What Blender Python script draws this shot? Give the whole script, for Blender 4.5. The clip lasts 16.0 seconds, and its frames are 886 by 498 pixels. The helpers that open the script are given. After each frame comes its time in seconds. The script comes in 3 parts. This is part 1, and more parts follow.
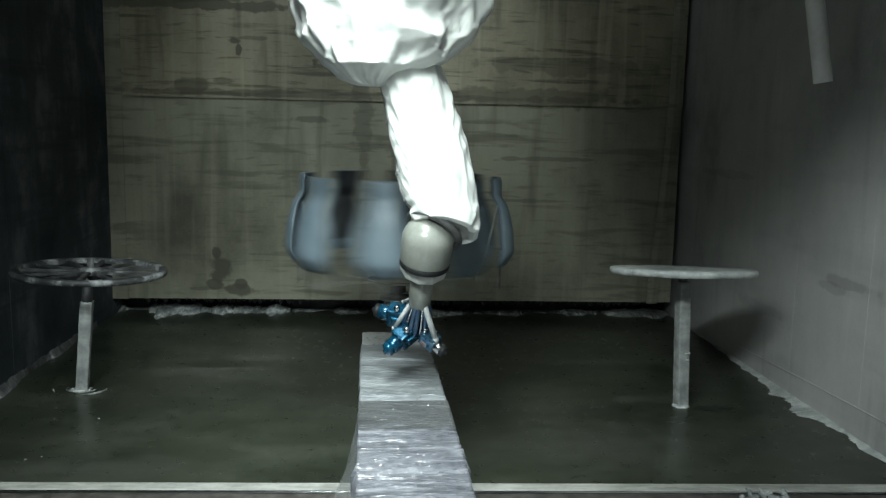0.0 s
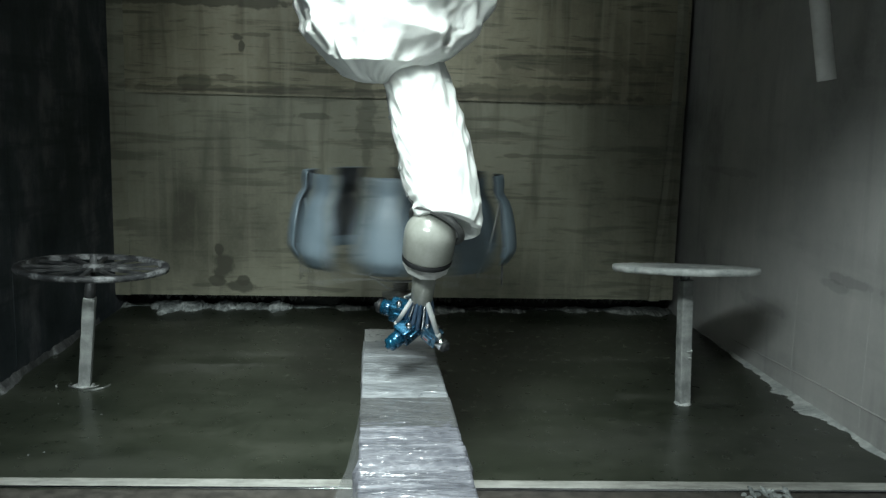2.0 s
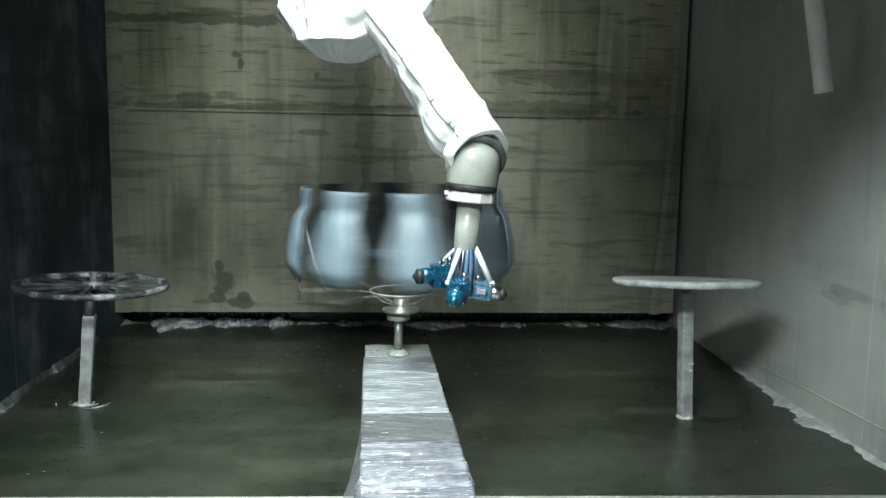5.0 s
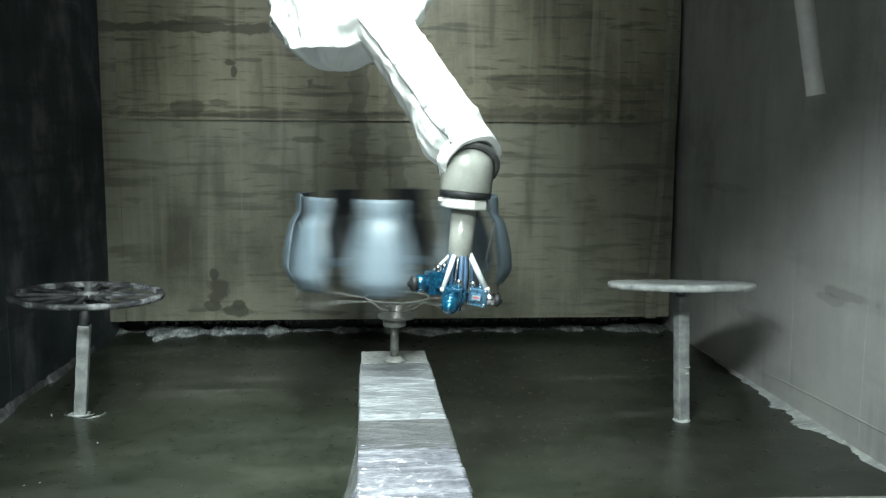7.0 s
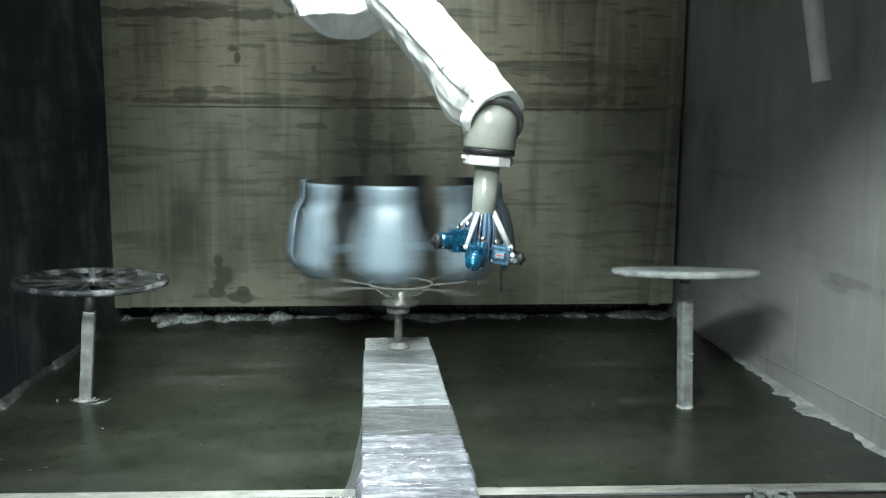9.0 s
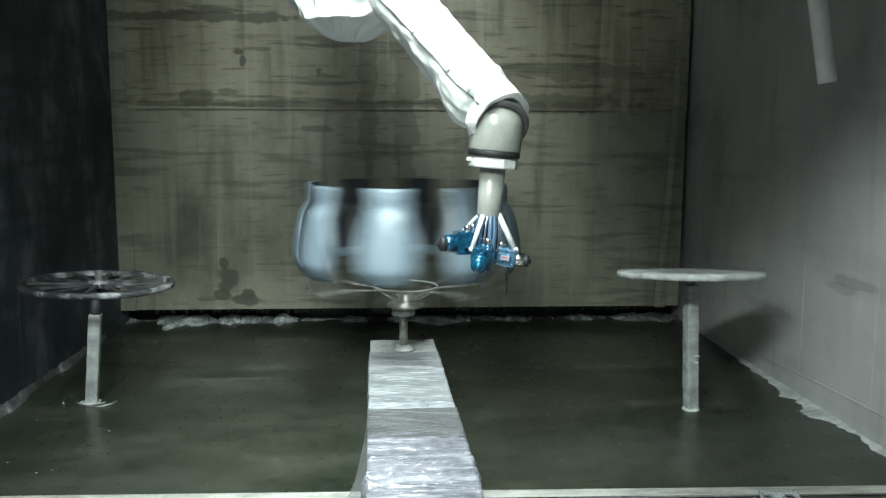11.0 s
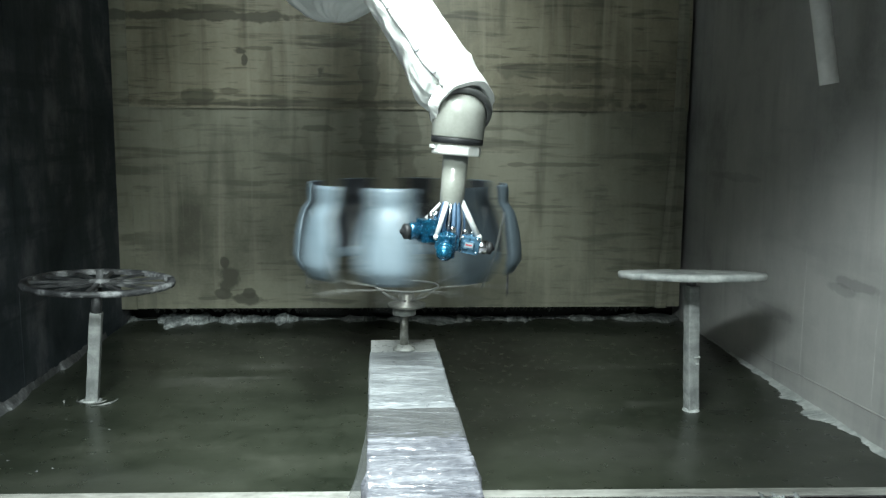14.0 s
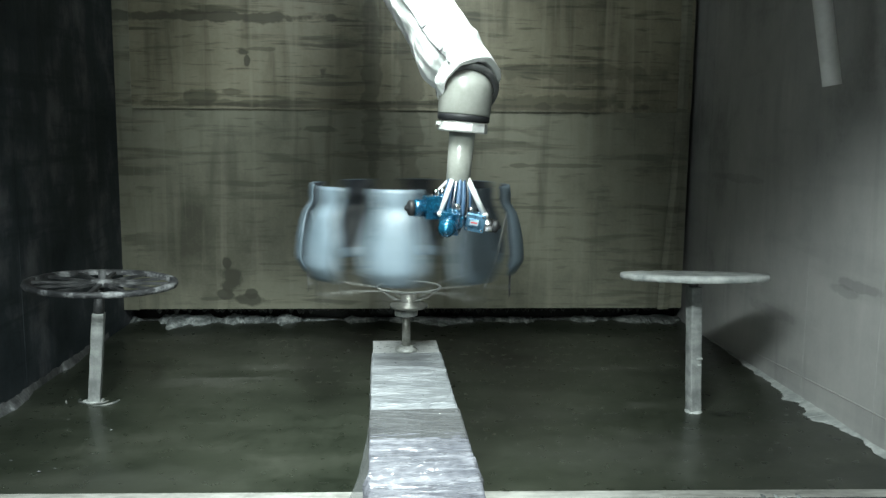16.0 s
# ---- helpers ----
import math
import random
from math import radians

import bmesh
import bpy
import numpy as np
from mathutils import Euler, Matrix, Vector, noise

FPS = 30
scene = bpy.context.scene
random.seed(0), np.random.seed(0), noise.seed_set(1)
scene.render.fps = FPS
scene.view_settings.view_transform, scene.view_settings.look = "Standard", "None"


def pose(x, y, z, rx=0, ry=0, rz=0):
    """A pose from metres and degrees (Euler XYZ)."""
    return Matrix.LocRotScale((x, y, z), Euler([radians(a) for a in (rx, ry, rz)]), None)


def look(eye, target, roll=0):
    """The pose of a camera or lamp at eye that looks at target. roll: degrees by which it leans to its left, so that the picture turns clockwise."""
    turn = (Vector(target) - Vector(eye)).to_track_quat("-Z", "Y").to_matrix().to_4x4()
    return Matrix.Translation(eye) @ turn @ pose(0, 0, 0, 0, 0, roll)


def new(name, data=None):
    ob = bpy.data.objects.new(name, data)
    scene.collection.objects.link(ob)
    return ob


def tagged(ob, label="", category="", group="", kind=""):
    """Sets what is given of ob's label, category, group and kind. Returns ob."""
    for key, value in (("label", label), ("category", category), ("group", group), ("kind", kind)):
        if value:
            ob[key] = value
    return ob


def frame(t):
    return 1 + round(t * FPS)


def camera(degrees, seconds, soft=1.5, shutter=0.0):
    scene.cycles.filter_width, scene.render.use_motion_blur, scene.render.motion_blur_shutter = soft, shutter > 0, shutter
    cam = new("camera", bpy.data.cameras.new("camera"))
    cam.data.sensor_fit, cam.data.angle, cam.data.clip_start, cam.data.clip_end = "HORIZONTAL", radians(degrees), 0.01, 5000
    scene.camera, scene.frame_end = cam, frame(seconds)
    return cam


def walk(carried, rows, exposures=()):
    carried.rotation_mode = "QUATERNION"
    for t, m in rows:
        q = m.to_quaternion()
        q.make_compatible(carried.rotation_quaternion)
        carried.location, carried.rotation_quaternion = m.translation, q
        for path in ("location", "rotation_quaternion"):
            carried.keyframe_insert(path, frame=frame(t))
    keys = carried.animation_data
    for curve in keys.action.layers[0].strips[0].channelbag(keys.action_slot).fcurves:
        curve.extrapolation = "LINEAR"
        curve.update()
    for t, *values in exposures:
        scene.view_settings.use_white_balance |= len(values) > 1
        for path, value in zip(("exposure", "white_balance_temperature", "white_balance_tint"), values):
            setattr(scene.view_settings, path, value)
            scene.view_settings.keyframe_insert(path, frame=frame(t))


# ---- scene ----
# ---- camera ----
EYE = (0.0, 0.0, 1.1)
TURNS = [
    (0.0, -3.87, -8.24, 1.25), (0.5, -4.03, -8.44, 1.28), (1.0, -3.75, -8.36, 1.35), (1.5, -3.71, -8.33, 1.26),
    (2.0, -3.71, -8.44, 1.38), (2.5, -3.95, -8.55, 1.43), (3.0, -4.2, -8.61, 1.56), (3.5, -4.02, -8.54, 1.29),
    (4.0, -3.94, -8.37, 1.1), (4.5, -3.76, -7.82, 1.04), (7.0, -4.02, -7.03, 0.33), (7.5, -4.35, -7.53, 0.51),
    (8.0, -4.31, -7.55, 0.45), (8.5, -3.96, -7.72, 0.32), (9.0, -3.77, -7.94, 0.34), (11.5, -3.31, -7.76, 0.28),
    (12.0, -3.22, -7.87, 0.37), (12.5, -3.25, -7.8, 0.39), (13.0, -3.49, -8.05, 0.61), (13.5, -3.44, -8.0, 0.46),
    (14.0, -3.35, -7.78, 0.44), (14.5, -3.18, -7.61, 0.37), (15.0, -3.23, -7.85, 0.4), (15.5, -3.34, -7.98, 0.7),
    (16.0, -3.2, -7.72, 0.5)]
cam = camera(55.5, 16.0, soft=1.35, shutter=0.55)
walk(cam, [(t, Matrix.Translation(EYE) @ pose(0, 0, 0, 0, 0, yaw) @ pose(0, 0, 0, 90 + pitch) @ pose(0, 0, 0, 0, 0, roll))
           for t, yaw, pitch, roll in TURNS],
     [(0.0, -0.71), (2.1, -0.71), (2.45, -0.03), (16.0, -0.03)])

# ---- light ----
world = bpy.data.worlds.new("world")
scene.world = world
world.use_nodes = True
world.node_tree.nodes["Background"].inputs[0].default_value = (0.02, 0.022, 0.024, 1)
scene.view_settings.exposure = 0.0


def area_lamp(name, eye, target, sx, sy, watts, color):
    data = bpy.data.lights.new(name, "AREA")
    data.shape, data.size, data.size_y, data.energy, data.color = "RECTANGLE", sx, sy, watts, color
    ob = new(name, data)
    ob.matrix_world = look(eye, target)
    return ob


# two assumed lamps, both unseen: one under the booth's roof, one in the hall before it
LAMP_EYE, LAMP_AIM = (-0.17, 1.7, 2.75), (-0.17, 2.2, 1.75)
area_lamp("booth_light", LAMP_EYE, LAMP_AIM, 0.4, 1.2, 182, (0.88, 1.0, 0.97))
area_lamp("hall_light", (-1.0, -0.4, 2.7), (1.1, 3.4, 0.3), 1.6, 0.28, 222, (0.87, 1.0, 0.97))


# ---- materials ----
def material(name, colors, rough=0.5, metal=0.0, scale=(4, 4, 4), detail=6, fine=60, bump=0.1, bump_dist=0.004,
             rough_var=0.1, coat=0.0, ramp=(0.35, 0.65), random_tint=0.0, spec=0.5, grain=0.25):
    """Two noises, one coarse and one fine, blend the colours, roughen the gloss and give relief."""
    m = bpy.data.materials.new(name)
    m.use_nodes = True
    nt = m.node_tree
    b = nt.nodes["Principled BSDF"]
    tc = nt.nodes.new("ShaderNodeTexCoord")
    mp = nt.nodes.new("ShaderNodeMapping")
    mp.inputs["Scale"].default_value = scale
    nt.links.new(tc.outputs["Object"], mp.inputs["Vector"])
    n1 = nt.nodes.new("ShaderNodeTexNoise")
    n1.inputs["Scale"].default_value, n1.inputs["Detail"].default_value = 1.0, detail
    n1.inputs["Roughness"].default_value = 0.62
    nt.links.new(mp.outputs[0], n1.inputs["Vector"])
    n2 = nt.nodes.new("ShaderNodeTexNoise")
    n2.inputs["Scale"].default_value, n2.inputs["Detail"].default_value = fine, 4
    nt.links.new(tc.outputs["Object"], n2.inputs["Vector"])
    mix = nt.nodes.new("ShaderNodeMath")
    mix.operation = "MULTIPLY_ADD"
    mix.inputs[1].default_value, mix.inputs[2].default_value = grain, -grain / 2
    nt.links.new(n2.outputs["Fac"], mix.inputs[0])
    add = nt.nodes.new("ShaderNodeMath")
    nt.links.new(n1.outputs["Fac"], add.inputs[0])
    nt.links.new(mix.outputs[0], add.inputs[1])
    cr = nt.nodes.new("ShaderNodeValToRGB")
    els = cr.color_ramp.elements
    n = len(colors)
    for i, c in enumerate(colors):
        p = ramp[0] + (ramp[1] - ramp[0]) * i / max(1, n - 1)
        e = els[i] if i < 2 else els.new(p)
        e.position = p
        e.color = (*c, 1)
    nt.links.new(add.outputs[0], cr.inputs[0])
    out = cr.outputs[0]
    if random_tint:
        info = nt.nodes.new("ShaderNodeObjectInfo")
        hsv = nt.nodes.new("ShaderNodeHueSaturation")
        mr = nt.nodes.new("ShaderNodeMapRange")
        mr.inputs[3].default_value, mr.inputs[4].default_value = 1 - random_tint, 1 + random_tint
        nt.links.new(info.outputs["Random"], mr.inputs[0])
        nt.links.new(mr.outputs[0], hsv.inputs["Value"])
        nt.links.new(out, hsv.inputs["Color"])
        out = hsv.outputs[0]
    nt.links.new(out, b.inputs["Base Color"])
    rr = nt.nodes.new("ShaderNodeMapRange")
    rr.inputs[3].default_value, rr.inputs[4].default_value = max(0.02, rough - rough_var), min(1, rough + rough_var)
    nt.links.new(n2.outputs["Fac"], rr.inputs[0])
    nt.links.new(rr.outputs[0], b.inputs["Roughness"])
    b.inputs["Metallic"].default_value = metal
    b.inputs["Specular IOR Level"].default_value = spec
    b.inputs["Coat Weight"].default_value = coat
    b.inputs["Coat Roughness"].default_value = 0.08
    if bump:
        bp = nt.nodes.new("ShaderNodeBump")
        bp.inputs["Strength"].default_value, bp.inputs["Distance"].default_value = bump, bump_dist
        nt.links.new(add.outputs[0], bp.inputs["Height"])
        nt.links.new(bp.outputs[0], b.inputs["Normal"])
    return m


def streaked(name, dark, mid, light, rough, drip=0.5, hscale=(1.3, 1.3, 14), vscale=(16, 16, 0.7), side=(1.0, 1.0, 0.8), blots=(), ripple=0.5, spec=0.5, runs=0.55):
    """Wet wall: broad stains, level tide marks and drips that run down it."""
    m = material(name, [dark, mid, light], rough, scale=side, detail=8, bump=0.15, rough_var=0.12, ramp=(0.3, 0.7), grain=0.08, spec=spec)
    nt = m.node_tree
    b = nt.nodes["Principled BSDF"]
    tc = next(n for n in nt.nodes if n.bl_idname == "ShaderNodeTexCoord")
    col = b.inputs["Base Color"].links[0].from_socket
    for sc, lo, hi, tint, amount in ((hscale, 0.56, 0.66, dark, ripple), ((hscale[0] * 2.3, hscale[1] * 2.3, hscale[2] * 1.7), 0.58, 0.68, dark, ripple * 0.8), (vscale, 0.53, 0.68, light, drip),
                                     ((9, 9, 1.1), 0.56, 0.72, dark, runs)):
        mp = nt.nodes.new("ShaderNodeMapping")
        mp.inputs["Scale"].default_value = sc
        nt.links.new(tc.outputs["Object"], mp.inputs["Vector"])
        no = nt.nodes.new("ShaderNodeTexNoise")
        no.inputs["Scale"].default_value, no.inputs["Detail"].default_value = 1.0, 5
        no.inputs["Distortion"].default_value = 0.4
        nt.links.new(mp.outputs[0], no.inputs["Vector"])
        mr = nt.nodes.new("ShaderNodeMapRange")
        mr.inputs[1].default_value, mr.inputs[2].default_value = lo, hi
        mr.inputs[3].default_value, mr.inputs[4].default_value = 0.0, amount
        nt.links.new(no.outputs["Fac"], mr.inputs[0])
        mx = nt.nodes.new("ShaderNodeMix")
        mx.data_type = "RGBA"
        nt.links.new(mr.outputs[0], mx.inputs[0])
        nt.links.new(col, mx.inputs[6])
        mx.inputs[7].default_value = (*tint, 1)
        col = mx.outputs[2]
    nt.links.new(col, b.inputs["Base Color"])
    return blot_layer(m, blots, [c * 0.75 for c in dark], 2.0, 2.3, 2.4)


def blot_layer(m, blots, tint, lo, hi, ragged=1.5):
    """Stains, and soft shadows painted on the right wall, at places of their own: axis, place along it, height (or y on
    a floor), half width, half height, strength.
    """
    nt = m.node_tree
    b = nt.nodes["Principled BSDF"]
    tc = next(n for n in nt.nodes if n.bl_idname == "ShaderNodeTexCoord")
    col = b.inputs["Base Color"].links[0].from_socket
    no = nt.nodes.new("ShaderNodeTexNoise")
    no.inputs["Scale"].default_value, no.inputs["Detail"].default_value = 11, 6
    nt.links.new(tc.outputs["Object"], no.inputs["Vector"])
    for ax, x, z, w, h, strength in blots:
        mp = nt.nodes.new("ShaderNodeMapping")
        at, sc = {"x": ((x, 0, z), (1 / w, 0, 1 / h)), "y": ((0, x, z), (0, 1 / w, 1 / h)), "floor": ((x, z, 0), (1 / w, 1 / h, 0))}[ax]
        mp.inputs["Location"].default_value = [-p * q for p, q in zip(at, sc)]
        mp.inputs["Scale"].default_value = sc
        nt.links.new(tc.outputs["Object"], mp.inputs["Vector"])
        ln = nt.nodes.new("ShaderNodeVectorMath")
        ln.operation = "LENGTH"
        nt.links.new(mp.outputs[0], ln.inputs[0])
        ad = nt.nodes.new("ShaderNodeMath")
        ad.operation = "MULTIPLY_ADD"
        ad.inputs[1].default_value = ragged
        nt.links.new(no.outputs["Fac"], ad.inputs[0])
        nt.links.new(ln.outputs["Value"], ad.inputs[2])
        mr = nt.nodes.new("ShaderNodeMapRange")
        mr.inputs[1].default_value, mr.inputs[2].default_value = lo, hi
        mr.inputs[3].default_value, mr.inputs[4].default_value = strength, 0.0
        nt.links.new(ad.outputs[0], mr.inputs[0])
        mx = nt.nodes.new("ShaderNodeMix")
        mx.data_type = "RGBA"
        nt.links.new(mr.outputs[0], mx.inputs[0])
        nt.links.new(col, mx.inputs[6])
        mx.inputs[7].default_value = (*tint, 1)
        col = mx.outputs[2]
    nt.links.new(col, b.inputs["Base Color"])
    return m


BLOTS = (
    ("x", -0.96, 0.362, 0.024, 0.03, 0.9), ("x", -0.943, 0.272, 0.062, 0.075, 0.9), ("x", -0.98, 0.185, 0.05, 0.03, 0.85), ("x", -1.04, 0.16, 0.07, 0.012, 0.6),
    ("x", -0.832, 0.152, 0.085, 0.035, 0.85), ("x", -0.83, 0.185, 0.035, 0.03, 0.85), ("x", -0.846, 1.545, 0.045, 0.025, 0.8), ("x", -0.822, 1.5, 0.018, 0.04, 0.8),
    ("x", -0.78, 1.56, 0.09, 0.014, 0.5), ("x", -1.08, 1.3, 0.085, 0.045, 0.6), ("x", -0.41, 1.44, 0.025, 0.035, 0.75), ("x", -0.9, 1.325, 0.06, 0.016, 0.5),
    ("x", -1.0, 1.73, 0.7, 0.03, 0.75), ("x", -0.44, 1.125, 0.14, 0.02, 0.6), ("x", 0.9, 0.93, 0.3, 0.012, 0.5), ("x", -0.3, 1.262, 1.6, 0.02, 0.5),
    ("x", 0.75, 0.69, 0.35, 0.01, 0.45), ("x", 0.2, 1.0, 0.5, 0.01, 0.4), ("x", -0.62, 0.36, 0.16, 0.008, 0.4), ("x", -0.3, 1.6, 0.12, 0.022, 0.5),
    ("x", -0.14, 1.4, 0.05, 0.6, 0.5), ("x", 0.07, 1.3, 0.07, 0.7, 0.4), ("x", 1.0, 1.45, 0.5, 0.05, 0.4), ("x", 0.75, 1.27, 0.6, 0.05, 0.5))
M_back = streaked("stained_back_wall", (0.08, 0.077, 0.052), (0.27, 0.252, 0.178), (0.44, 0.41, 0.31), 0.5, 0.4, hscale=(2.0, 2.0, 27), ripple=0.8, blots=BLOTS)
M_back_low = streaked("stained_lower_wall", (0.1, 0.1, 0.075), (0.27, 0.268, 0.205), (0.37, 0.36, 0.285), 0.48, 0.3, hscale=(2.0, 2.0, 21), ripple=0.6, blots=BLOTS)
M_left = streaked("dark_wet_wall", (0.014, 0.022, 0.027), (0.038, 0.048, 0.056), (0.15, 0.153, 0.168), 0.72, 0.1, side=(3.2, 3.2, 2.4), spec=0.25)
# the first three blots paint the disc's two soft cast shadows into the colour
M_right = streaked("grey_wall", (0.15, 0.155, 0.152), (0.36, 0.36, 0.355), (0.47, 0.465, 0.455), 0.75, 0.2, spec=0.25, hscale=(0.8, 0.8, 5), ripple=0.16, runs=0.22, blots=(("y", 2.97, 0.555, 0.16, 0.022, 0.3), ("y", 3.08, 0.52, 0.09, 0.02, 0.25), ("y", 3.68, 0.315, 0.22, 0.03, 0.2), ("y", 4.2, 0.9, 0.3, 0.02, 0.2)))
M_water = material("wet_floor", [(0.014, 0.018, 0.012), (0.031, 0.036, 0.026), (0.057, 0.061, 0.048)], 0.3, scale=(1.7, 3.4, 1),
                   fine=22, bump=0.25, bump_dist=0.006, rough_var=0.09, detail=8, ramp=(0.3, 0.76))
blot_layer(M_water, (("floor", -0.86, 3.68, 0.32, 0.09, 0.4), ("floor", -0.72, 3.72, 0.3, 0.03, 0.5), ("floor", -0.55, 3.9, 0.35, 0.05, 0.35), ("floor", -1.1, 4.5, 0.28, 0.15, 0.2),
                     ("floor", 1.02, 3.3, 0.1, 0.05, 0.4), ("floor", 1.0, 3.85, 0.5, 0.05, 0.25), ("floor", 0.55, 3.2, 0.4, 0.12, 0.2), ("floor", 0.9, 2.8, 0.6, 0.25, 0.3), ("floor", -0.9, 2.6, 0.5, 0.15, 0.2)), (0.105, 0.107, 0.095), 1.0, 2.0, 1.8)
M_skin = material("wet_paint_skin", [(0.014, 0.017, 0.013), (0.03, 0.034, 0.026)], 0.3, scale=(20, 20, 20), bump=0.3)
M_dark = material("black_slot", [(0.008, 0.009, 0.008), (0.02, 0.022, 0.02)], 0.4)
M_foam = material("foam_crust", [(0.07, 0.08, 0.08), (0.24, 0.26, 0.26), (0.5, 0.53, 0.53)], 0.7, scale=(14, 14, 14), bump=0.6, bump_dist=0.01)
M_foam_thin = material("thin_foam", [(0.05, 0.055, 0.05), (0.14, 0.15, 0.145), (0.3, 0.31, 0.3)], 0.5, scale=(20, 20, 20), bump=0.4)
M_crust = material("paint_crust", [(0.28, 0.3, 0.3), (0.54, 0.56, 0.55)], 0.65, scale=(12, 12, 12), bump=0.6, bump_dist=0.008)
M_post = material("crusted_post", [(0.17, 0.18, 0.18), (0.36, 0.375, 0.37)], 0.65, scale=(16, 16, 16), bump=0.6, bump_dist=0.008)
M_crust_dark = material("grimy_steel", [(0.05, 0.052, 0.055), (0.14, 0.145, 0.15), (0.42, 0.43, 0.44)], 0.5, scale=(14, 14, 14), bump=0.5, bump_dist=0.006, ramp=(0.35, 0.75))
M_spoke = material("grimy_spoke", [(0.02, 0.021, 0.023), (0.06, 0.062, 0.065), (0.2, 0.205, 0.21)], 0.5, scale=(14, 14, 14), bump=0.4, ramp=(0.35, 0.75))
M_rim = material("crusted_rim", [(0.015, 0.016, 0.018), (0.045, 0.047, 0.051), (0.32, 0.33, 0.34)], 0.55, scale=(10, 10, 10), bump=0.5, bump_dist=0.006, ramp=(0.36, 0.66))
M_rail = material("worn_rail", [(0.25, 0.25, 0.23), (0.5, 0.5, 0.47)], 0.45, metal=0.2, scale=(6, 30, 30), bump=0.3)
M_ledge = material("dark_ledge", [(0.03, 0.027, 0.024), (0.075, 0.068, 0.06)], 0.6, scale=(20, 20, 20), bump=0.3)
M_outer = material("grey_concrete", [(0.12, 0.12, 0.12), (0.2, 0.2, 0.2)], 0.6, scale=(3, 3, 3), bump=0.2)
# light enough that the unseen hall walls bounce soft fill into the booth
M_plain = material("dull_panel", [(0.2, 0.2, 0.2), (0.28, 0.28, 0.28)], 0.7, scale=(2, 2, 2))
M_roof = material("dark_roof", [(0.08, 0.08, 0.08), (0.13, 0.13, 0.13)], 0.7, scale=(2, 2, 2))
M_cloth = material("white_cloth", [(0.72, 0.75, 0.73), (0.84, 0.86, 0.84)], 0.75, scale=(5, 5, 5), fine=180, bump=0.15, bump_dist=0.003, rough_var=0.05)
M_seam = material("grey_zip", [(0.16, 0.17, 0.17), (0.28, 0.29, 0.29)], 0.6)
M_ring = material("dark_ring", [(0.06, 0.062, 0.062), (0.12, 0.124, 0.124)], 0.35, scale=(20, 20, 20), bump=0.1)
M_grey = material("grey_enamel", [(0.22, 0.23, 0.205), (0.3, 0.31, 0.285)], 0.32, scale=(8, 8, 8), fine=90, bump=0.05, coat=0.55, rough_var=0.08)
M_flange = material("pale_flange", [(0.5, 0.51, 0.49), (0.68, 0.69, 0.67)], 0.4, scale=(20, 20, 20), bump=0.2, bump_dist=0.002)
M_band = material("black_rubber", [(0.008, 0.009, 0.01), (0.022, 0.023, 0.025)], 0.5, spec=0.3, scale=(20, 20, 20))
M_blue = material("blue_anodised", [(0.004, 0.035, 0.075), (0.008, 0.11, 0.2)], 0.26, metal=0.55, scale=(18, 18, 18), fine=120, bump=0.05, coat=0.4)
M_hose = material("blue_grey_hose", [(0.012, 0.045, 0.1), (0.09, 0.15, 0.23)], 0.35, scale=(30, 30, 3), bump=0.05)
M_gun_steel = material("steel_blue_body", [(0.04, 0.12, 0.2), (0.1, 0.2, 0.29)], 0.28, metal=0.6, scale=(20, 20, 20), bump=0.05)
M_red = material("red_marking", [(0.3, 0.02, 0.02), (0.4, 0.03, 0.03)], 0.5)
M_label = material("pale_label", [(0.16, 0.22, 0.27), (0.24, 0.3, 0.34)], 0.5)
M_hose_white = material("white_hose", [(0.42, 0.44, 0.44), (0.6, 0.62, 0.62)], 0.45, scale=(20, 20, 20), bump=0.15)
M_chrome = material("chrome", [(0.55, 0.57, 0.6), (0.75, 0.77, 0.8)], 0.18, metal=1.0, scale=(20, 20, 20), bump=0.0)
M_shell = material("pale_blue_lacquer", [(0.105, 0.145, 0.175), (0.175, 0.225, 0.265)], 0.47, scale=(5, 5, 5), fine=50, bump=0.03, coat=0.12, random_tint=0.08)
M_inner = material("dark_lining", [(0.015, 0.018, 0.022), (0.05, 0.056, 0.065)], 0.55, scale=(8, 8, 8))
M_wire = material("crusted_wire", [(0.24, 0.25, 0.24), (0.45, 0.46, 0.44)], 0.45, metal=0.2, scale=(30, 30, 30), bump=0.3)
M_steel = material("dull_steel", [(0.2, 0.2, 0.18), (0.4, 0.4, 0.37)], 0.4, metal=0.6, scale=(15, 15, 15), bump=0.2)
# pipe colour raised to make up for light that doesn't reach it
M_pipe = material("dusty_pipe", [(0.66, 0.66, 0.64), (0.82, 0.82, 0.8)], 0.6, scale=(8, 8, 8), bump=0.2)


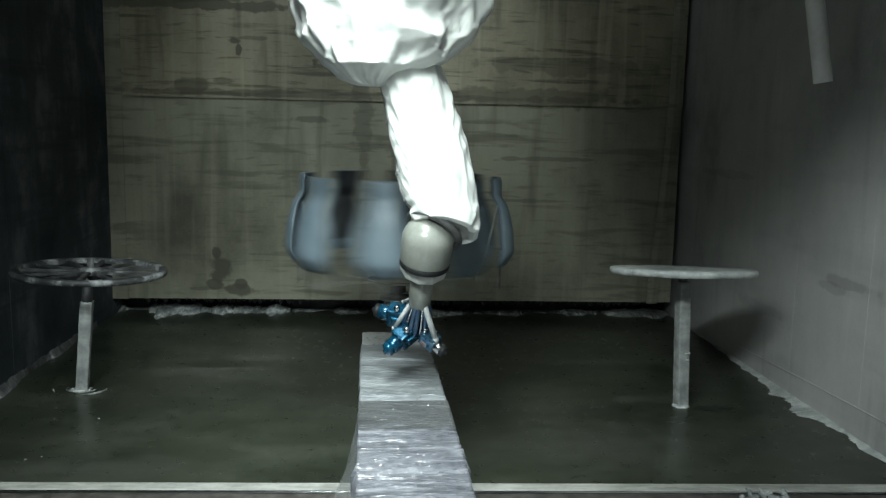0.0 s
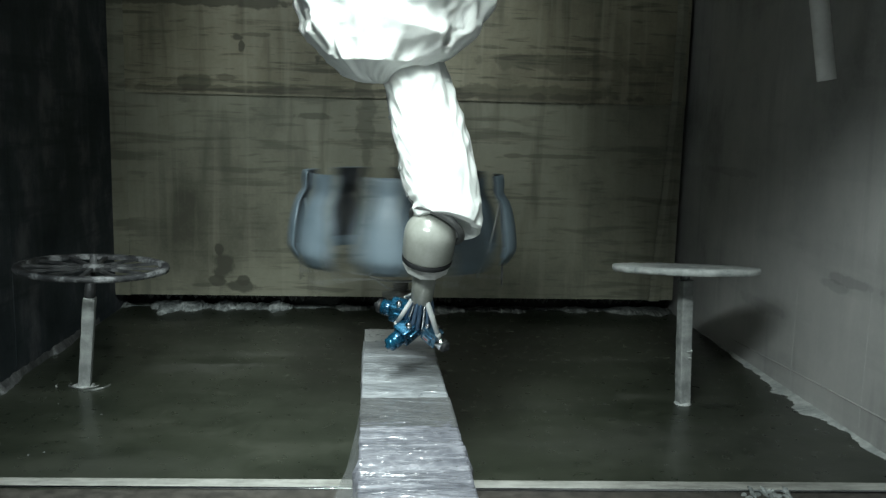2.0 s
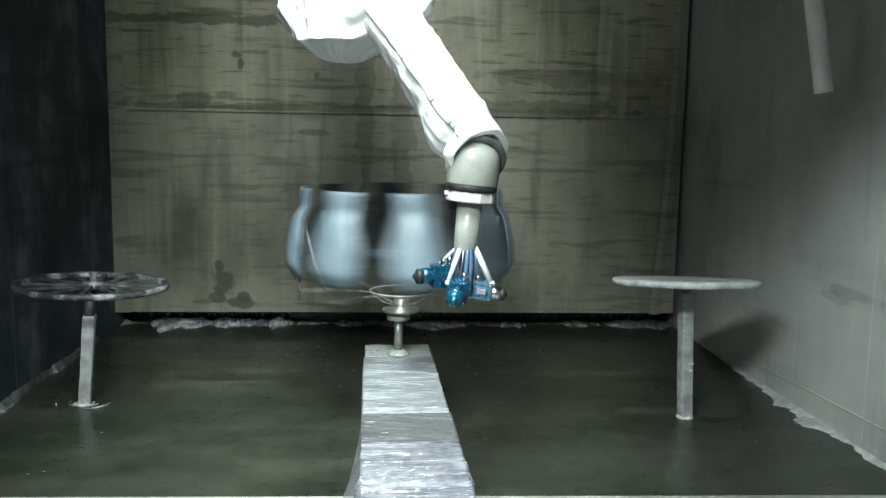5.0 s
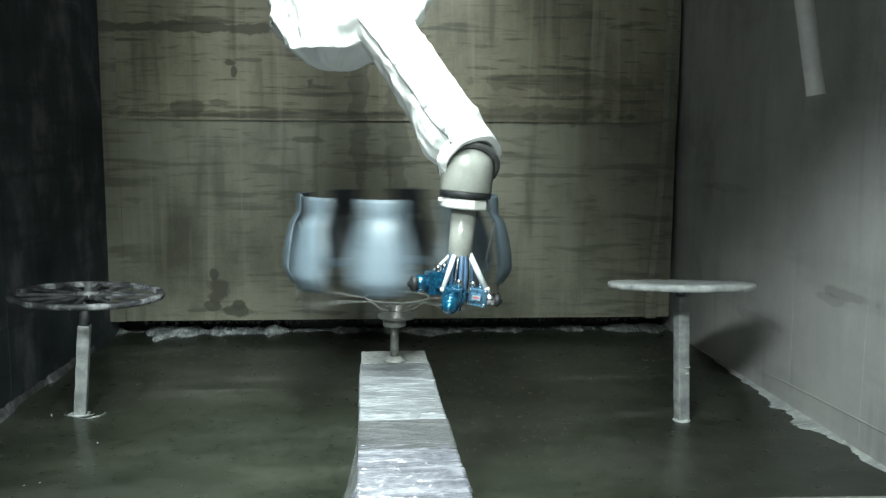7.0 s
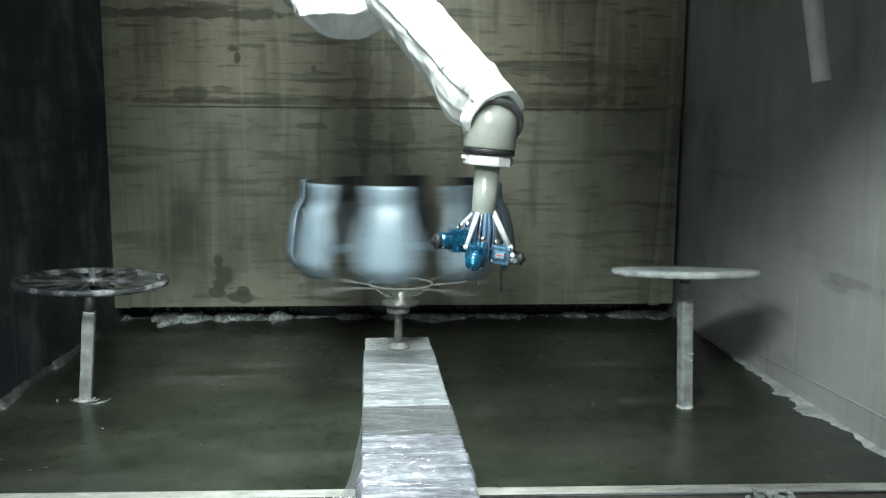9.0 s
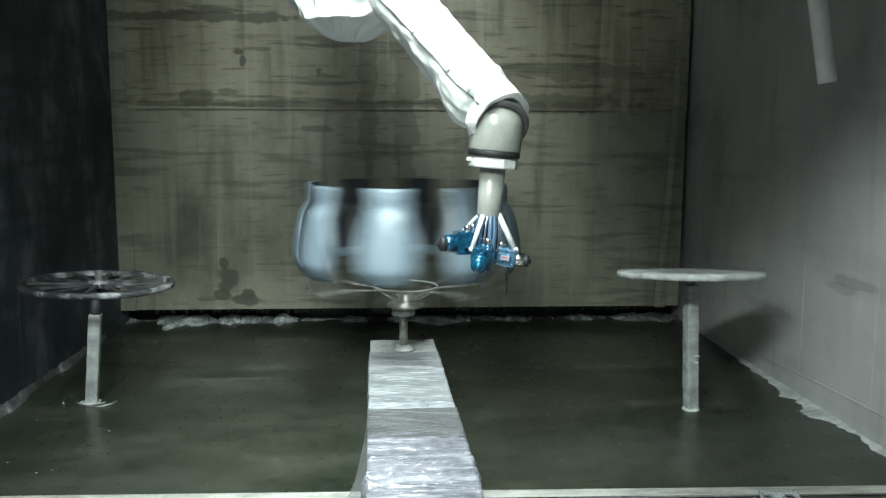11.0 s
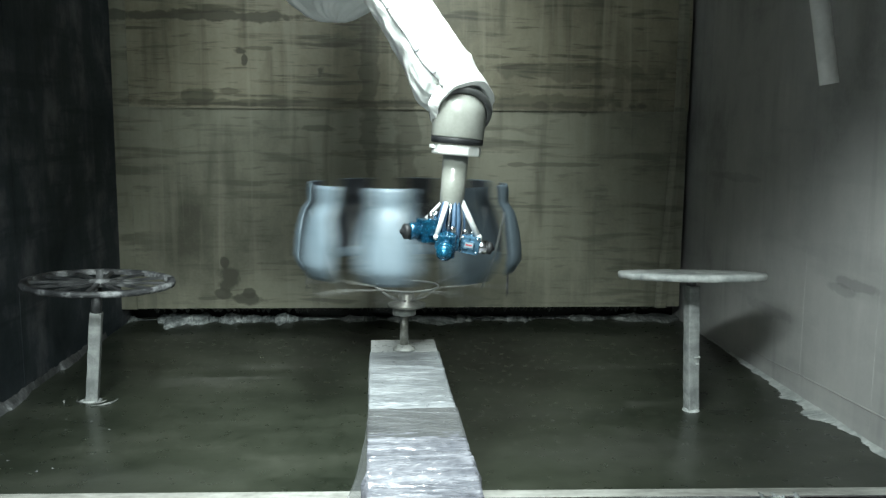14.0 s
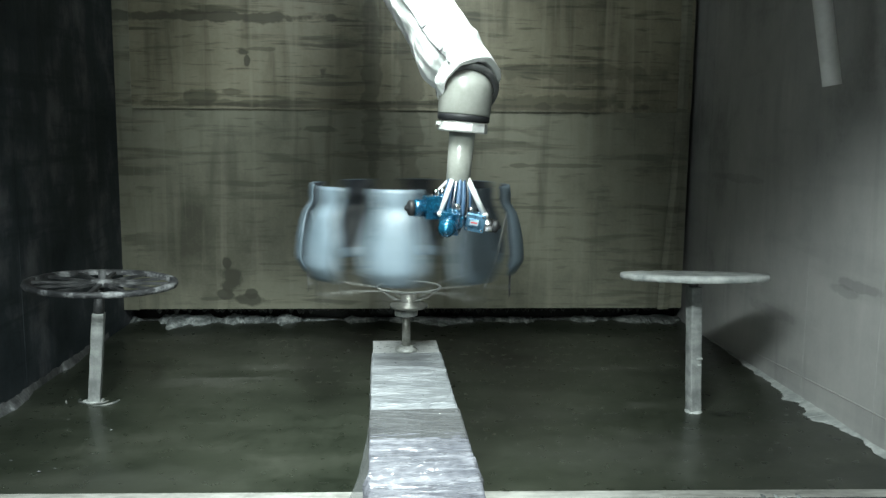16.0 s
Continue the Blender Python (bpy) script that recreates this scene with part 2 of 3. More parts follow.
def film_material(name, colors, alpha=0.0, rough=0.24):
    """Crumpled plastic: stretched creases and a fine crumple both bend the gloss."""
    m = material(name, colors, rough, scale=(5, 16, 16), fine=30, bump=0.0, rough_var=0.07, detail=8, spec=0.7, ramp=(0.3, 0.7), coat=0.4)
    nt = m.node_tree
    b = nt.nodes["Principled BSDF"]
    tc = next(n for n in nt.nodes if n.bl_idname == "ShaderNodeTexCoord")
    last = None
    for sc, rot, strength, dist in (((9, 150, 120), 0.08, 0.9, 0.0028), ((70, 190, 150), -0.35, 0.9, 0.0018), ((14, 80, 80), 0.3, 0.6, 0.0026)):
        mp = nt.nodes.new("ShaderNodeMapping")
        mp.inputs["Scale"].default_value = sc
        mp.inputs["Rotation"].default_value = (0, 0, rot)
        nt.links.new(tc.outputs["Object"], mp.inputs["Vector"])
        no = nt.nodes.new("ShaderNodeTexNoise")
        no.noise_type = "RIDGED_MULTIFRACTAL"
        no.inputs["Scale"].default_value, no.inputs["Detail"].default_value = 1.0, 3
        no.inputs["Distortion"].default_value = 0.5
        nt.links.new(mp.outputs[0], no.inputs["Vector"])
        bp = nt.nodes.new("ShaderNodeBump")
        bp.inputs["Strength"].default_value, bp.inputs["Distance"].default_value = strength, dist
        nt.links.new(no.outputs["Fac"], bp.inputs["Height"])
        if last:
            nt.links.new(last.outputs[0], bp.inputs["Normal"])
        last = bp
    nt.links.new(last.outputs[0], b.inputs["Normal"])
    nt.links.new(last.outputs[0], b.inputs["Coat Normal"])
    if alpha:
        b.inputs["Alpha"].default_value = 1 - alpha
    return m


M_film = film_material("wrapping_film", [(0.075, 0.078, 0.095), (0.16, 0.165, 0.19), (0.32, 0.325, 0.36)], rough=0.25)
M_film_pale = film_material("pale_film", [(0.16, 0.172, 0.185), (0.24, 0.255, 0.272), (0.36, 0.378, 0.4)], rough=0.3)
M_film_dark = film_material("taut_film", [(0.08, 0.083, 0.088), (0.14, 0.145, 0.15)], rough=0.2)
M_film_clear = film_material("clear_film", [(0.4, 0.42, 0.44), (0.6, 0.62, 0.64)], alpha=0.62)
M_plate = material("wet_grey_plate", [(0.3, 0.31, 0.31), (0.45, 0.46, 0.46)], 0.3, scale=(6, 6, 6), bump=0.2)


# ---- mesh helpers ----
def part(name, bm, mat, parent=None, label="", smooth=True, m=None):
    me = bpy.data.meshes.new(name)
    bmesh.ops.recalc_face_normals(bm, faces=bm.faces)
    bm.to_mesh(me)
    bm.free()
    for p in me.polygons:
        p.use_smooth = smooth
    me.materials.append(mat)
    ob = new(name, me)
    if parent:
        ob.parent = parent
    if m is not None:
        ob.matrix_basis = m
    if label:
        tagged(ob, label)
    return ob


def thing(name, m, label, category, group=""):
    ob = new(name)
    ob.matrix_basis = m
    return tagged(ob, label, category, group)


def box(bm, lo, hi, bevel=0.0, m=None):
    c = [(a + b) / 2 for a, b in zip(lo, hi)]
    s = [abs(b - a) for a, b in zip(lo, hi)]
    made = bmesh.ops.create_cube(bm, size=1, matrix=(m or Matrix()) @ Matrix.Translation(c) @ Matrix.Diagonal((*s, 1)))
    if bevel:
        edges = {e for v in made["verts"] for e in v.link_edges}
        bmesh.ops.bevel(bm, geom=list(edges), offset=bevel, segments=2, affect="EDGES", profile=0.7)
    return bm


def lathe(bm, profile, seg=32, m=None, sx=1.0, sy=1.0, cap=True):
    """Turns (radius, height) pairs about z."""
    m = m or Matrix()
    rings = []
    for r, z in profile:
        rings.append([bm.verts.new(m @ Vector((r * sx * math.cos(2 * math.pi * i / seg), r * sy * math.sin(2 * math.pi * i / seg), z))) for i in range(seg)])
    for a, b in zip(rings, rings[1:]):
        for i in range(seg):
            bm.faces.new((a[i], a[(i + 1) % seg], b[(i + 1) % seg], b[i]))
    if cap:
        bm.faces.new(rings[0][::-1])
        bm.faces.new(rings[-1])
    return bm


def tube(bm, points, radius, seg=8, closed=False):
    """A round bar along points."""
    pts = [Vector(p) for p in points]
    n = len(pts)
    rings = []
    up = Vector((0.13, 0.31, 0.94))
    for i, p in enumerate(pts):
        d = (pts[(i + 1) % n] - pts[i - 1]) if closed else (pts[min(i + 1, n - 1)] - pts[max(i - 1, 0)])
        d.normalize()
        a = d.cross(up)
        if a.length < 1e-3:
            a = d.cross(Vector((1, 0, 0)))
        a.normalize()
        b = d.cross(a)
        r = radius[i] if isinstance(radius, (list, tuple)) else radius
        rings.append([bm.verts.new(p + a * r * math.cos(2 * math.pi * k / seg) + b * r * math.sin(2 * math.pi * k / seg)) for k in range(seg)])
    pairs = list(zip(rings, rings[1:])) + ([(rings[-1], rings[0])] if closed else [])
    for a, b in pairs:
        for k in range(seg):
            bm.faces.new((a[k], a[(k + 1) % seg], b[(k + 1) % seg], b[k]))
    if not closed:
        bm.faces.new(rings[0][::-1])
        bm.faces.new(rings[-1])
    return bm


def circle(r, z, n=48, jitter=0.0):
    return [(r * math.cos(2 * math.pi * i / n), r * math.sin(2 * math.pi * i / n), z + jitter * noise.noise(Vector((i * 0.7, r, z)))) for i in range(n)]


def arc(p, q, bow, n=10):
    p, q, bow = Vector(p), Vector(q), Vector(bow)
    return [p.lerp(q, i / n) + bow * math.sin(math.pi * i / n) for i in range(n + 1)]


def roughen(bm, amount, scale, seed=0.0):
    for v in bm.verts:
        v.co += noise.noise_vector(v.co * scale + Vector((seed, seed, seed))) * amount
    return bm


def structure(name, bm, mat, label, smooth=False):
    return tagged(part(name, bm, mat, smooth=smooth), label, kind="structure")


# ---- the booth ----
XL, XR, YB, YF, ZC = -1.54, 1.71, 4.8, 1.0, 3.2
structure("ground", box(bmesh.new(), (-3.2, -3, -0.2), (3.2, 2.415, 0.0)), M_outer, "grey concrete hall ground before the booth")


def water_floor():
    bm = bmesh.new()
    nx, ny = 90, 70
    vs = [[bm.verts.new((XL + (XR - XL) * i / nx, 2.42 + 2.6 * j / ny,
                         0.004 + 0.003 * noise.noise(Vector((i * 0.16, j * 0.3, 0))) + 0.0015 * noise.noise(Vector((i * 0.5, j * 0.9, 3))))) for i in range(nx + 1)] for j in range(ny + 1)]
    for j in range(ny):
        for i in range(nx):
            bm.faces.new((vs[j][i], vs[j][i + 1], vs[j + 1][i + 1], vs[j + 1][i]))
    structure("water", bm, M_water, "shallow murky olive-grey water over the booth floor", True)


water_floor()
structure("floor", box(bmesh.new(), (XL - 0.1, 2.4, -0.2), (XR + 0.1, 5.2, -0.02)), M_outer, "concrete booth floor under the water")
# unseen ceiling, its colour kept dark to hold down bounced light
structure("ceiling", box(bmesh.new(), (-3.2, -3, ZC), (3.2, 5.3, ZC + 0.1)), M_roof, "unseen dark grey booth and hall ceiling that bounces little light")

# back wall: an upper sheet over a lower one that stops short of the water
structure("wall_back_upper", box(bmesh.new(), (XL, YB - 0.012, 1.235), (XR - 0.03, YB + 0.05, ZC)), M_back, "stained olive-grey upper water-curtain sheet")
structure("wall_back_lower", box(bmesh.new(), (XL, YB, 0.1), (XR - 0.03, YB + 0.05, 1.235)), M_back_low, "stained olive-grey lower water-curtain sheet")
structure("trim", box(bmesh.new(), (XL + 0.09, YB - 0.016, 1.232), (XR - 0.1, YB - 0.0125, 1.2343)), M_back_low, "dark joint between the curtain sheets")
# the slot's shade is put into this wall's near-black colour
structure("wall_behind_curtain", box(bmesh.new(), (XL - 0.1, 5.0, -0.1), (XR + 0.1, 5.1, ZC)), M_dark, "wall behind the curtain sheet, near-black for the slot's shade")
structure("trim", box(bmesh.new(), (XL, YB - 0.024, 0.1), (XL + 0.085, YB - 0.014, ZC), 0.003), M_back_low, "grey corner strip of the back wall")


def sagging_strip():
    """A strip that has come loose and sags away from the corner towards its foot."""
    bm = bmesh.new()
    rows = []
    for i in range(25):
        z = 0.1 + (ZC - 0.1) * i / 24
        s = max(0.0, 1 - (z - 0.1) / 1.25)
        x = XR - 0.11 - 0.075 * s ** 1.3 + 0.004 * noise.noise(Vector((z * 7, 0, 0)))
        w = 0.062 + 0.01 * noise.noise(Vector((z * 4, 3, 0)))
        y = YB - 0.016 - 0.02 * s
        rows.append([bm.verts.new(c) for c in ((x, y + 0.008, z), (x, y, z), (x + w * 0.5, y - 0.007, z), (x + w, y, z), (x + w, y + 0.008, z))])
    for p, q in zip(rows, rows[1:]):
        for k in range(5):
            bm.faces.new((p[k], p[(k + 1) % 5], q[(k + 1) % 5], q[k]))
    bm.faces.new(rows[0])
    bm.faces.new(rows[-1][::-1])
    structure("trim", bm, M_back_low, "loose sagging grey corner strip of the back wall")


sagging_strip()
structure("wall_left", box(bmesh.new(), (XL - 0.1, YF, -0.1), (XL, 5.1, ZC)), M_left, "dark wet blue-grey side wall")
structure("wall_right", box(bmesh.new(), (XR, YF, -0.1), (XR + 0.1, 5.1, ZC)), M_right, "light grey painted side wall with the disc's soft shadows in its colour")
# unseen: a lintel added to shade the upper walls, and hall walls that bounce fill
structure("wall_front_lintel", box(bmesh.new(), (-3.2, YF - 0.1, 1.99), (3.2, YF, ZC)), M_plain, "unseen dull grey panel over the booth opening, added to cut the hall lamp's light")
for x0, x1 in ((-3.2, XL), (XR, 3.2)):
    structure("wall_front", box(bmesh.new(), (x0, YF - 0.1, -0.1), (x1, YF, 1.99)), M_plain, "unseen dull grey panel beside the booth opening")
structure("wall_hall_back", box(bmesh.new(), (-3.3, -3.1, -0.1), (3.3, -3, ZC)), M_plain, "unseen dull grey hall wall that bounces fill light")
structure("wall_hall_left", box(bmesh.new(), (-3.3, -3, -0.1), (-3.2, YF, ZC)), M_plain, "unseen dull grey hall wall that bounces fill light")
structure("wall_hall_right", box(bmesh.new(), (3.2, -3, -0.1), (3.3, YF, ZC)), M_plain, "unseen dull grey hall wall that bounces fill light")


def lamp_housing(eye, aim):
    """An unseen trough added to cut the lamp's light off the side walls, tilted with it, on two hanger rods."""
    m = look(eye, aim)
    bm = bmesh.new()
    for lo, hi in (((-0.24, -0.62, -0.8), (-0.23, 0.8, 0.07)), ((0.23, -0.62, -0.76), (0.24, 0.8, 0.07)), ((-0.24, -0.64, -0.12), (0.24, -0.63, 0.07)), ((-0.24, -0.64, 0.07), (0.24, 0.63, 0.08))):
        box(bm, lo, hi, m=m)
    for k in (-0.4, 0.4):
        q = m @ Vector((0, k, 0.08))
        box(bm, (q.x - 0.01, q.y - 0.01, q.z), (q.x + 0.01, q.y + 0.01, ZC))
    structure("lamp_housing", bm, M_roof, "unseen dull grey baffle hung under the roof to cut the lamp's spread")


lamp_housing(LAMP_EYE, LAMP_AIM)


def ragged_strip(name, mat, label, a, b, wide, n, seed, lift=0.012, up=0.0, floor_k=0.5):
    """A crust with torn edges along the line a-b; wide: its reach from the wall along the line."""
    bm = bmesh.new()
    a, b = Vector(a), Vector(b)
    d = (b - a).normalized()
    side = Vector((-d.y, d.x, 0))
    cols = 7
    rows = []
    for i in range(n + 1):
        p = a.lerp(b, i / n)
        x = (b - a).length * i / n
        k = floor_k + 0.8 * noise.noise(Vector((x * 3.1, seed, 0))) + 0.65 * noise.noise(Vector((x * 8, seed, 5))) + 0.3 * noise.noise(Vector((x * 21, seed, 9))) + 0.16 * noise.noise(Vector((x * 95, seed, 2)))
        reach = wide(i / n) * max(0.0, k) + 0.002
        row = []
        for c in range(cols + 1):
            s = c / cols
            q = p + side * reach * s
            h = lift * min(1.0, 8 * reach) * math.sin(math.pi * (0.4 + 0.6 * s)) * (1 + 0.5 * noise.noise(q * 26)) + up * (1 - s) * (1 + 0.4 * noise.noise(q * 20)) - 0.004 * s
            row.append(bm.verts.new(q + Vector((0, 0, h))))
        rows.append(row)
    for r, s in zip(rows, rows[1:]):
        for c in range(cols):
            bm.faces.new((r[c], r[c + 1], s[c + 1], s[c]))
    return tagged(part(name, bm, mat), label, "residue", kind="stuff")


# torn paint crust along the right wall's foot, foam below the curtain
ragged_strip("paint_crust", M_crust, "torn whitish paint crust along the grey wall's foot", (XR, 2.43, 0.01), (XR, 4.4, 0.006), lambda s: 0.03 + 0.075 * math.exp(-((s - 0.4) / 0.14) ** 2) if s < 0.62 else 0.03 * max(0.0, 1 - (s - 0.62) * 3) + 0.006, 760, 3, 0.004, 0.006, 0.6)
ragged_strip("grime_crust", M_crust_dark, "patchy grey crust along the dark wall's foot", (XL, 4.5, 0.006), (XL, 2.43, 0.008), lambda s: 0.012 + 0.06 * s, 320, 14, 0.012, 0.03, 0.2)
ragged_strip("foam", M_foam, "broken whitish foam patches below the water curtain", (-0.35, 4.94, 0.007), (XL, 4.94, 0.007), lambda s: (0.15 + 0.08 * s) * min(1.0, 5 * s), 260, 8, 0.034, 0.0, 0.55)
ragged_strip("foam", M_foam_thin, "thin grey foam film below the water curtain", (XR, 4.94, 0.007), (-0.35, 4.94, 0.007), lambda s: 0.2, 360, 5, 0.022, 0.0, 0.4)


def drip_fringe():
    bm = bmesh.new()
    rnd = random.Random(4)
    x = XL + 0.12
    while x < XR - 0.12:
        w, h = rnd.uniform(0.008, 0.02), rnd.uniform(0.01, 0.035)
        lathe(bm, [(w, 0.105), (w * 0.8, 0.1 - h * 0.5), (w * 0.2, 0.1 - h)], 6, Matrix.Translation((x, YB + 0.02, 0)))
        x += rnd.uniform(0.02, 0.05)
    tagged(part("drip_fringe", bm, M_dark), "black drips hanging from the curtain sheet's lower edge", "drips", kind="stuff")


drip_fringe()


def wall_seam(x, y0, y1, z0, z1, mat, label):
    structure("trim", box(bmesh.new(), (x - 0.0012, y0, z0), (x + 0.0012, y1, z1)), mat, label)


for y in (3.365, 2.83, 4.54):
    wall_seam(XR, y - 0.002, y + 0.002, 0.05, ZC, M_right, "thin grey joint of the grey side wall")
structure("trim", tube(bmesh.new(), [(XR - 0.001, 3.95, 0.075), (XR - 0.001, 3.1, 0.114), (XR - 0.001, 2.45, 0.138)], 0.0035, 8), M_right, "thin pale bead low on the grey side wall")
wall_seam(XL, 3.5, 3.508, 0.05, ZC, M_left, "thin dark joint of the dark side wall")


def sill():
    t = thing("booth_sill", pose(0.1, 2.44, 0, 0, 0, -1.25), "worn grey metal sill rail along the water's edge", "rail")
    part("top_bar", box(bmesh.new(), (-1.635, -0.026, 0.0), (1.605, 0.026, 0.012), 0.003), M_rail, t, smooth=False)
    part("front_lip", tube(bmesh.new(), [(-1.635, -0.03, 0.007), (1.605, -0.03, 0.007)], 0.0045, 8), M_chrome, t, "bright rubbed front lip")
    part("lower_ledge", box(bmesh.new(), (-1.635, -0.12, -0.002), (1.605, -0.035, 0.004), 0.001), M_ledge, t, "dark brownish lower ledge", smooth=False)
    for x in (1.02, 1.06, 1.13):
        bm = tube(bmesh.new(), [(x, -0.012, 0.0125), (x + 0.002, -0.03, 0.013), (x - 0.002, -0.05, 0.007), (x + 0.001, -0.075, 0.005)], [0.003, 0.006, 0.007, 0.002], 8)
        part("paint_run", bm, M_foam, t, "white paint run")
    rnd = random.Random(5)
    for i in range(14):
        bm = bmesh.new()
        bmesh.ops.create_icosphere(bm, subdivisions=2, radius=1, matrix=pose(1.03 + rnd.uniform(-0.05, 0.1), rnd.uniform(-0.075, -0.02), 0.008) @ Matrix.Diagonal((rnd.uniform(0.004, 0.014), rnd.uniform(0.004, 0.01), rnd.uniform(0.004, 0.009), 1)))
        roughen(bm, 0.004, 60, i)
        part("paint_lump", bm, M_foam, t, "white paint lump")


sill()


def fixture_pipe():
    top, low = Vector((1.446, 3.0, 1.9)), Vector((1.565, 3.0, 1.289))
    t = thing("hanging_pipe", Matrix.Translation(top), "grey pipe hanging from a ceiling bracket, its colour lightened for missing light", "pipe")
    d = low - top
    bm = tube(bmesh.new(), [d * (i / 16) for i in range(17)], [0.033] * 17, 24)
    tube(bm, [d * 0.999, d * 0.9], [0.03, 0.03], 24)
    part("pipe", bm, M_pipe, t)
    part("bracket", box(bmesh.new(), (-0.14, -0.06, 0.0), (0.12, 0.06, 0.05), 0.006), M_pipe, t, "pale bracket plate", smooth=False)
    part("hanger", tube(bmesh.new(), [(0, 0, 0.05), (0, 0, ZC - 1.9)], 0.02, 12), M_pipe, t)


fixture_pipe()


# ---- the wrapped beam ----
BEAM = pose(0.04, 3.3, 0, 0, 0, 1.43)


def beam():
    t = thing("wrapped_beam", BEAM, "conveyor beam wrapped in crumpled clear plastic film", "conveyor beam")
    part("body", box(bmesh.new(), (-0.125, -2.1, 0.0), (0.125, 0.165, 0.228), 0.004), M_steel, t, smooth=False)
    part("end_plate", box(bmesh.new(), (-0.133, -0.03, 0.229), (0.133, 0.168, 0.24), 0.004), M_plate, t, "bare wet grey plate at the beam's end", smooth=False)

    def wrap(name, y0, y1, amp, mat, grow, seed, label, ny, creases=()):
        """Film pulled over the beam; creases: y at the middle, slope across, height, half width of each sharp ridge."""
        bm = bmesh.new()
        prof = []
        hw, top = 0.134 + grow, 0.236 + grow
        n1, n2 = 10, 34
        for i in range(n1):
            prof.append((-hw, 0.02 + (top - 0.02) * i / n1, -1, 0))
        for i in range(n2 + 1):
            prof.append((-hw + 2 * hw * i / n2, top, 0, 1))
        for i in range(1, n1 + 1):
            prof.append((hw, top - (top - 0.02) * i / n1, 1, 0))
        rows = []
        for j in range(ny + 1):
            y = y0 + (y1 - y0) * j / ny
            bulge = 0.006 * noise.noise(Vector((y * 11, seed, 1))) + 0.003 * noise.noise(Vector((y * 37, seed, 4)))
            row = []
            for x, z, nx, nz in prof:
                q = Vector((x * 5 + seed, y * 42 + x * 9 * math.sin(y * 4 + seed), z * 6))
                r = 1 - abs(noise.noise(q)) * 2
                q2 = Vector((x * 13, y * 70 + x * 16, z * 15 + seed))
                q3 = Vector((x * 30 + seed, y * 120 - x * 40, z * 30))
                h = amp * (0.5 * max(0, r) ** 2 + 0.45 * noise.noise(q2) + 0.4 * noise.noise(q3) + 0.5 * noise.noise(Vector((x * 4, y * 9, z * 5 + seed))))
                for cy, slope, high, wide in creases:
                    d = abs(y - cy - slope * x - 0.006 * noise.noise(Vector((x * 12, cy, seed))))
                    if d < wide:
                        h += high * (1 - d / wide)
                row.append(bm.verts.new((x + nx * (h + bulge), y, z + nz * h)))
            rows.append(row)
        for a, b in zip(rows, rows[1:]):
            for k in range(len(prof) - 1):
                bm.faces.new((a[k], a[k + 1], b[k + 1], b[k]))
        return part(name, bm, mat, t, label)

    rnd = random.Random(31)
    wrap("far_wrap", -0.8, -0.03, 0.0035, M_film_pale, 0.003, 1.7, "crumpled pale film", 220,
         [(-0.25, -0.25, 0.006, 0.012)] + [(rnd.uniform(-0.75, -0.25), rnd.uniform(-0.5, 0.1), rnd.uniform(0.001, 0.003), rnd.uniform(0.005, 0.01)) for _ in range(12)])
    wrap("taut_band", -1.0, -0.74, 0.002, M_film_dark, 0.007, 4.1, "smoother darker film band", 90,
         [(rnd.uniform(-0.98, -0.76), rnd.uniform(-0.6, -0.2), 0.0012, 0.006) for _ in range(5)])
    wrap("near_wrap", -2.1, -0.96, 0.0045, M_film, 0.006, 7.3, "crumpled glossy film", 420,
         [(-1.219, 0.32, 0.012, 0.009), (-1.28, 0.25, 0.009, 0.008)] + [(rnd.uniform(-2.05, -0.98), rnd.uniform(-0.12, 0.2), rnd.uniform(0.001, 0.004), rnd.uniform(0.004, 0.009)) for _ in range(46)])
    # loose film hanging down beside the near end
    bm = bmesh.new()
    rows = []
    for j in range(41):
        y = -2.1 + 1.6 * j / 40
        out = 0.085 * min(1.0, (-0.5 - y) / 0.55)
        row = []
        for k in range(13):
            s = k / 12
            x = -0.14 - out * s ** 1.2 + 0.014 * s * noise.noise(Vector((s * 3, y * 14, 2)))
            row.append(bm.verts.new((x, y, 0.225 - 0.215 * s)))
        rows.append(row)
    for a, b in zip(rows, rows[1:]):
        for k in range(12):
            bm.faces.new((a[k], a[k + 1], b[k + 1], b[k]))
    part("loose_film", bm, M_film_clear, t, "loose translucent film flap")


beam()


# ---- spindle and the turning rack of shells ----
SP = (0.04, 3.3)


def spindle():
    t = thing("spindle", pose(SP[0], SP[1], 0.24), "crusted steel spindle post on the beam", "spindle")
    part("base_flange", roughen(lathe(bmesh.new(), [(0.045, 0.0), (0.045, 0.008), (0.032, 0.014), (0.026, 0.022)], 24), 0.002, 60), M_wire, t)
    part("shaft", lathe(bmesh.new(), [(0.0165, 0.01), (0.0165, 0.15)], 20), M_steel, t)
    part("collar", lathe(bmesh.new(), [(0.03, 0.142), (0.046, 0.146), (0.046, 0.168), (0.03, 0.172)], 28), M_wire, t, "pale crusted collar")
    return t


spindle()


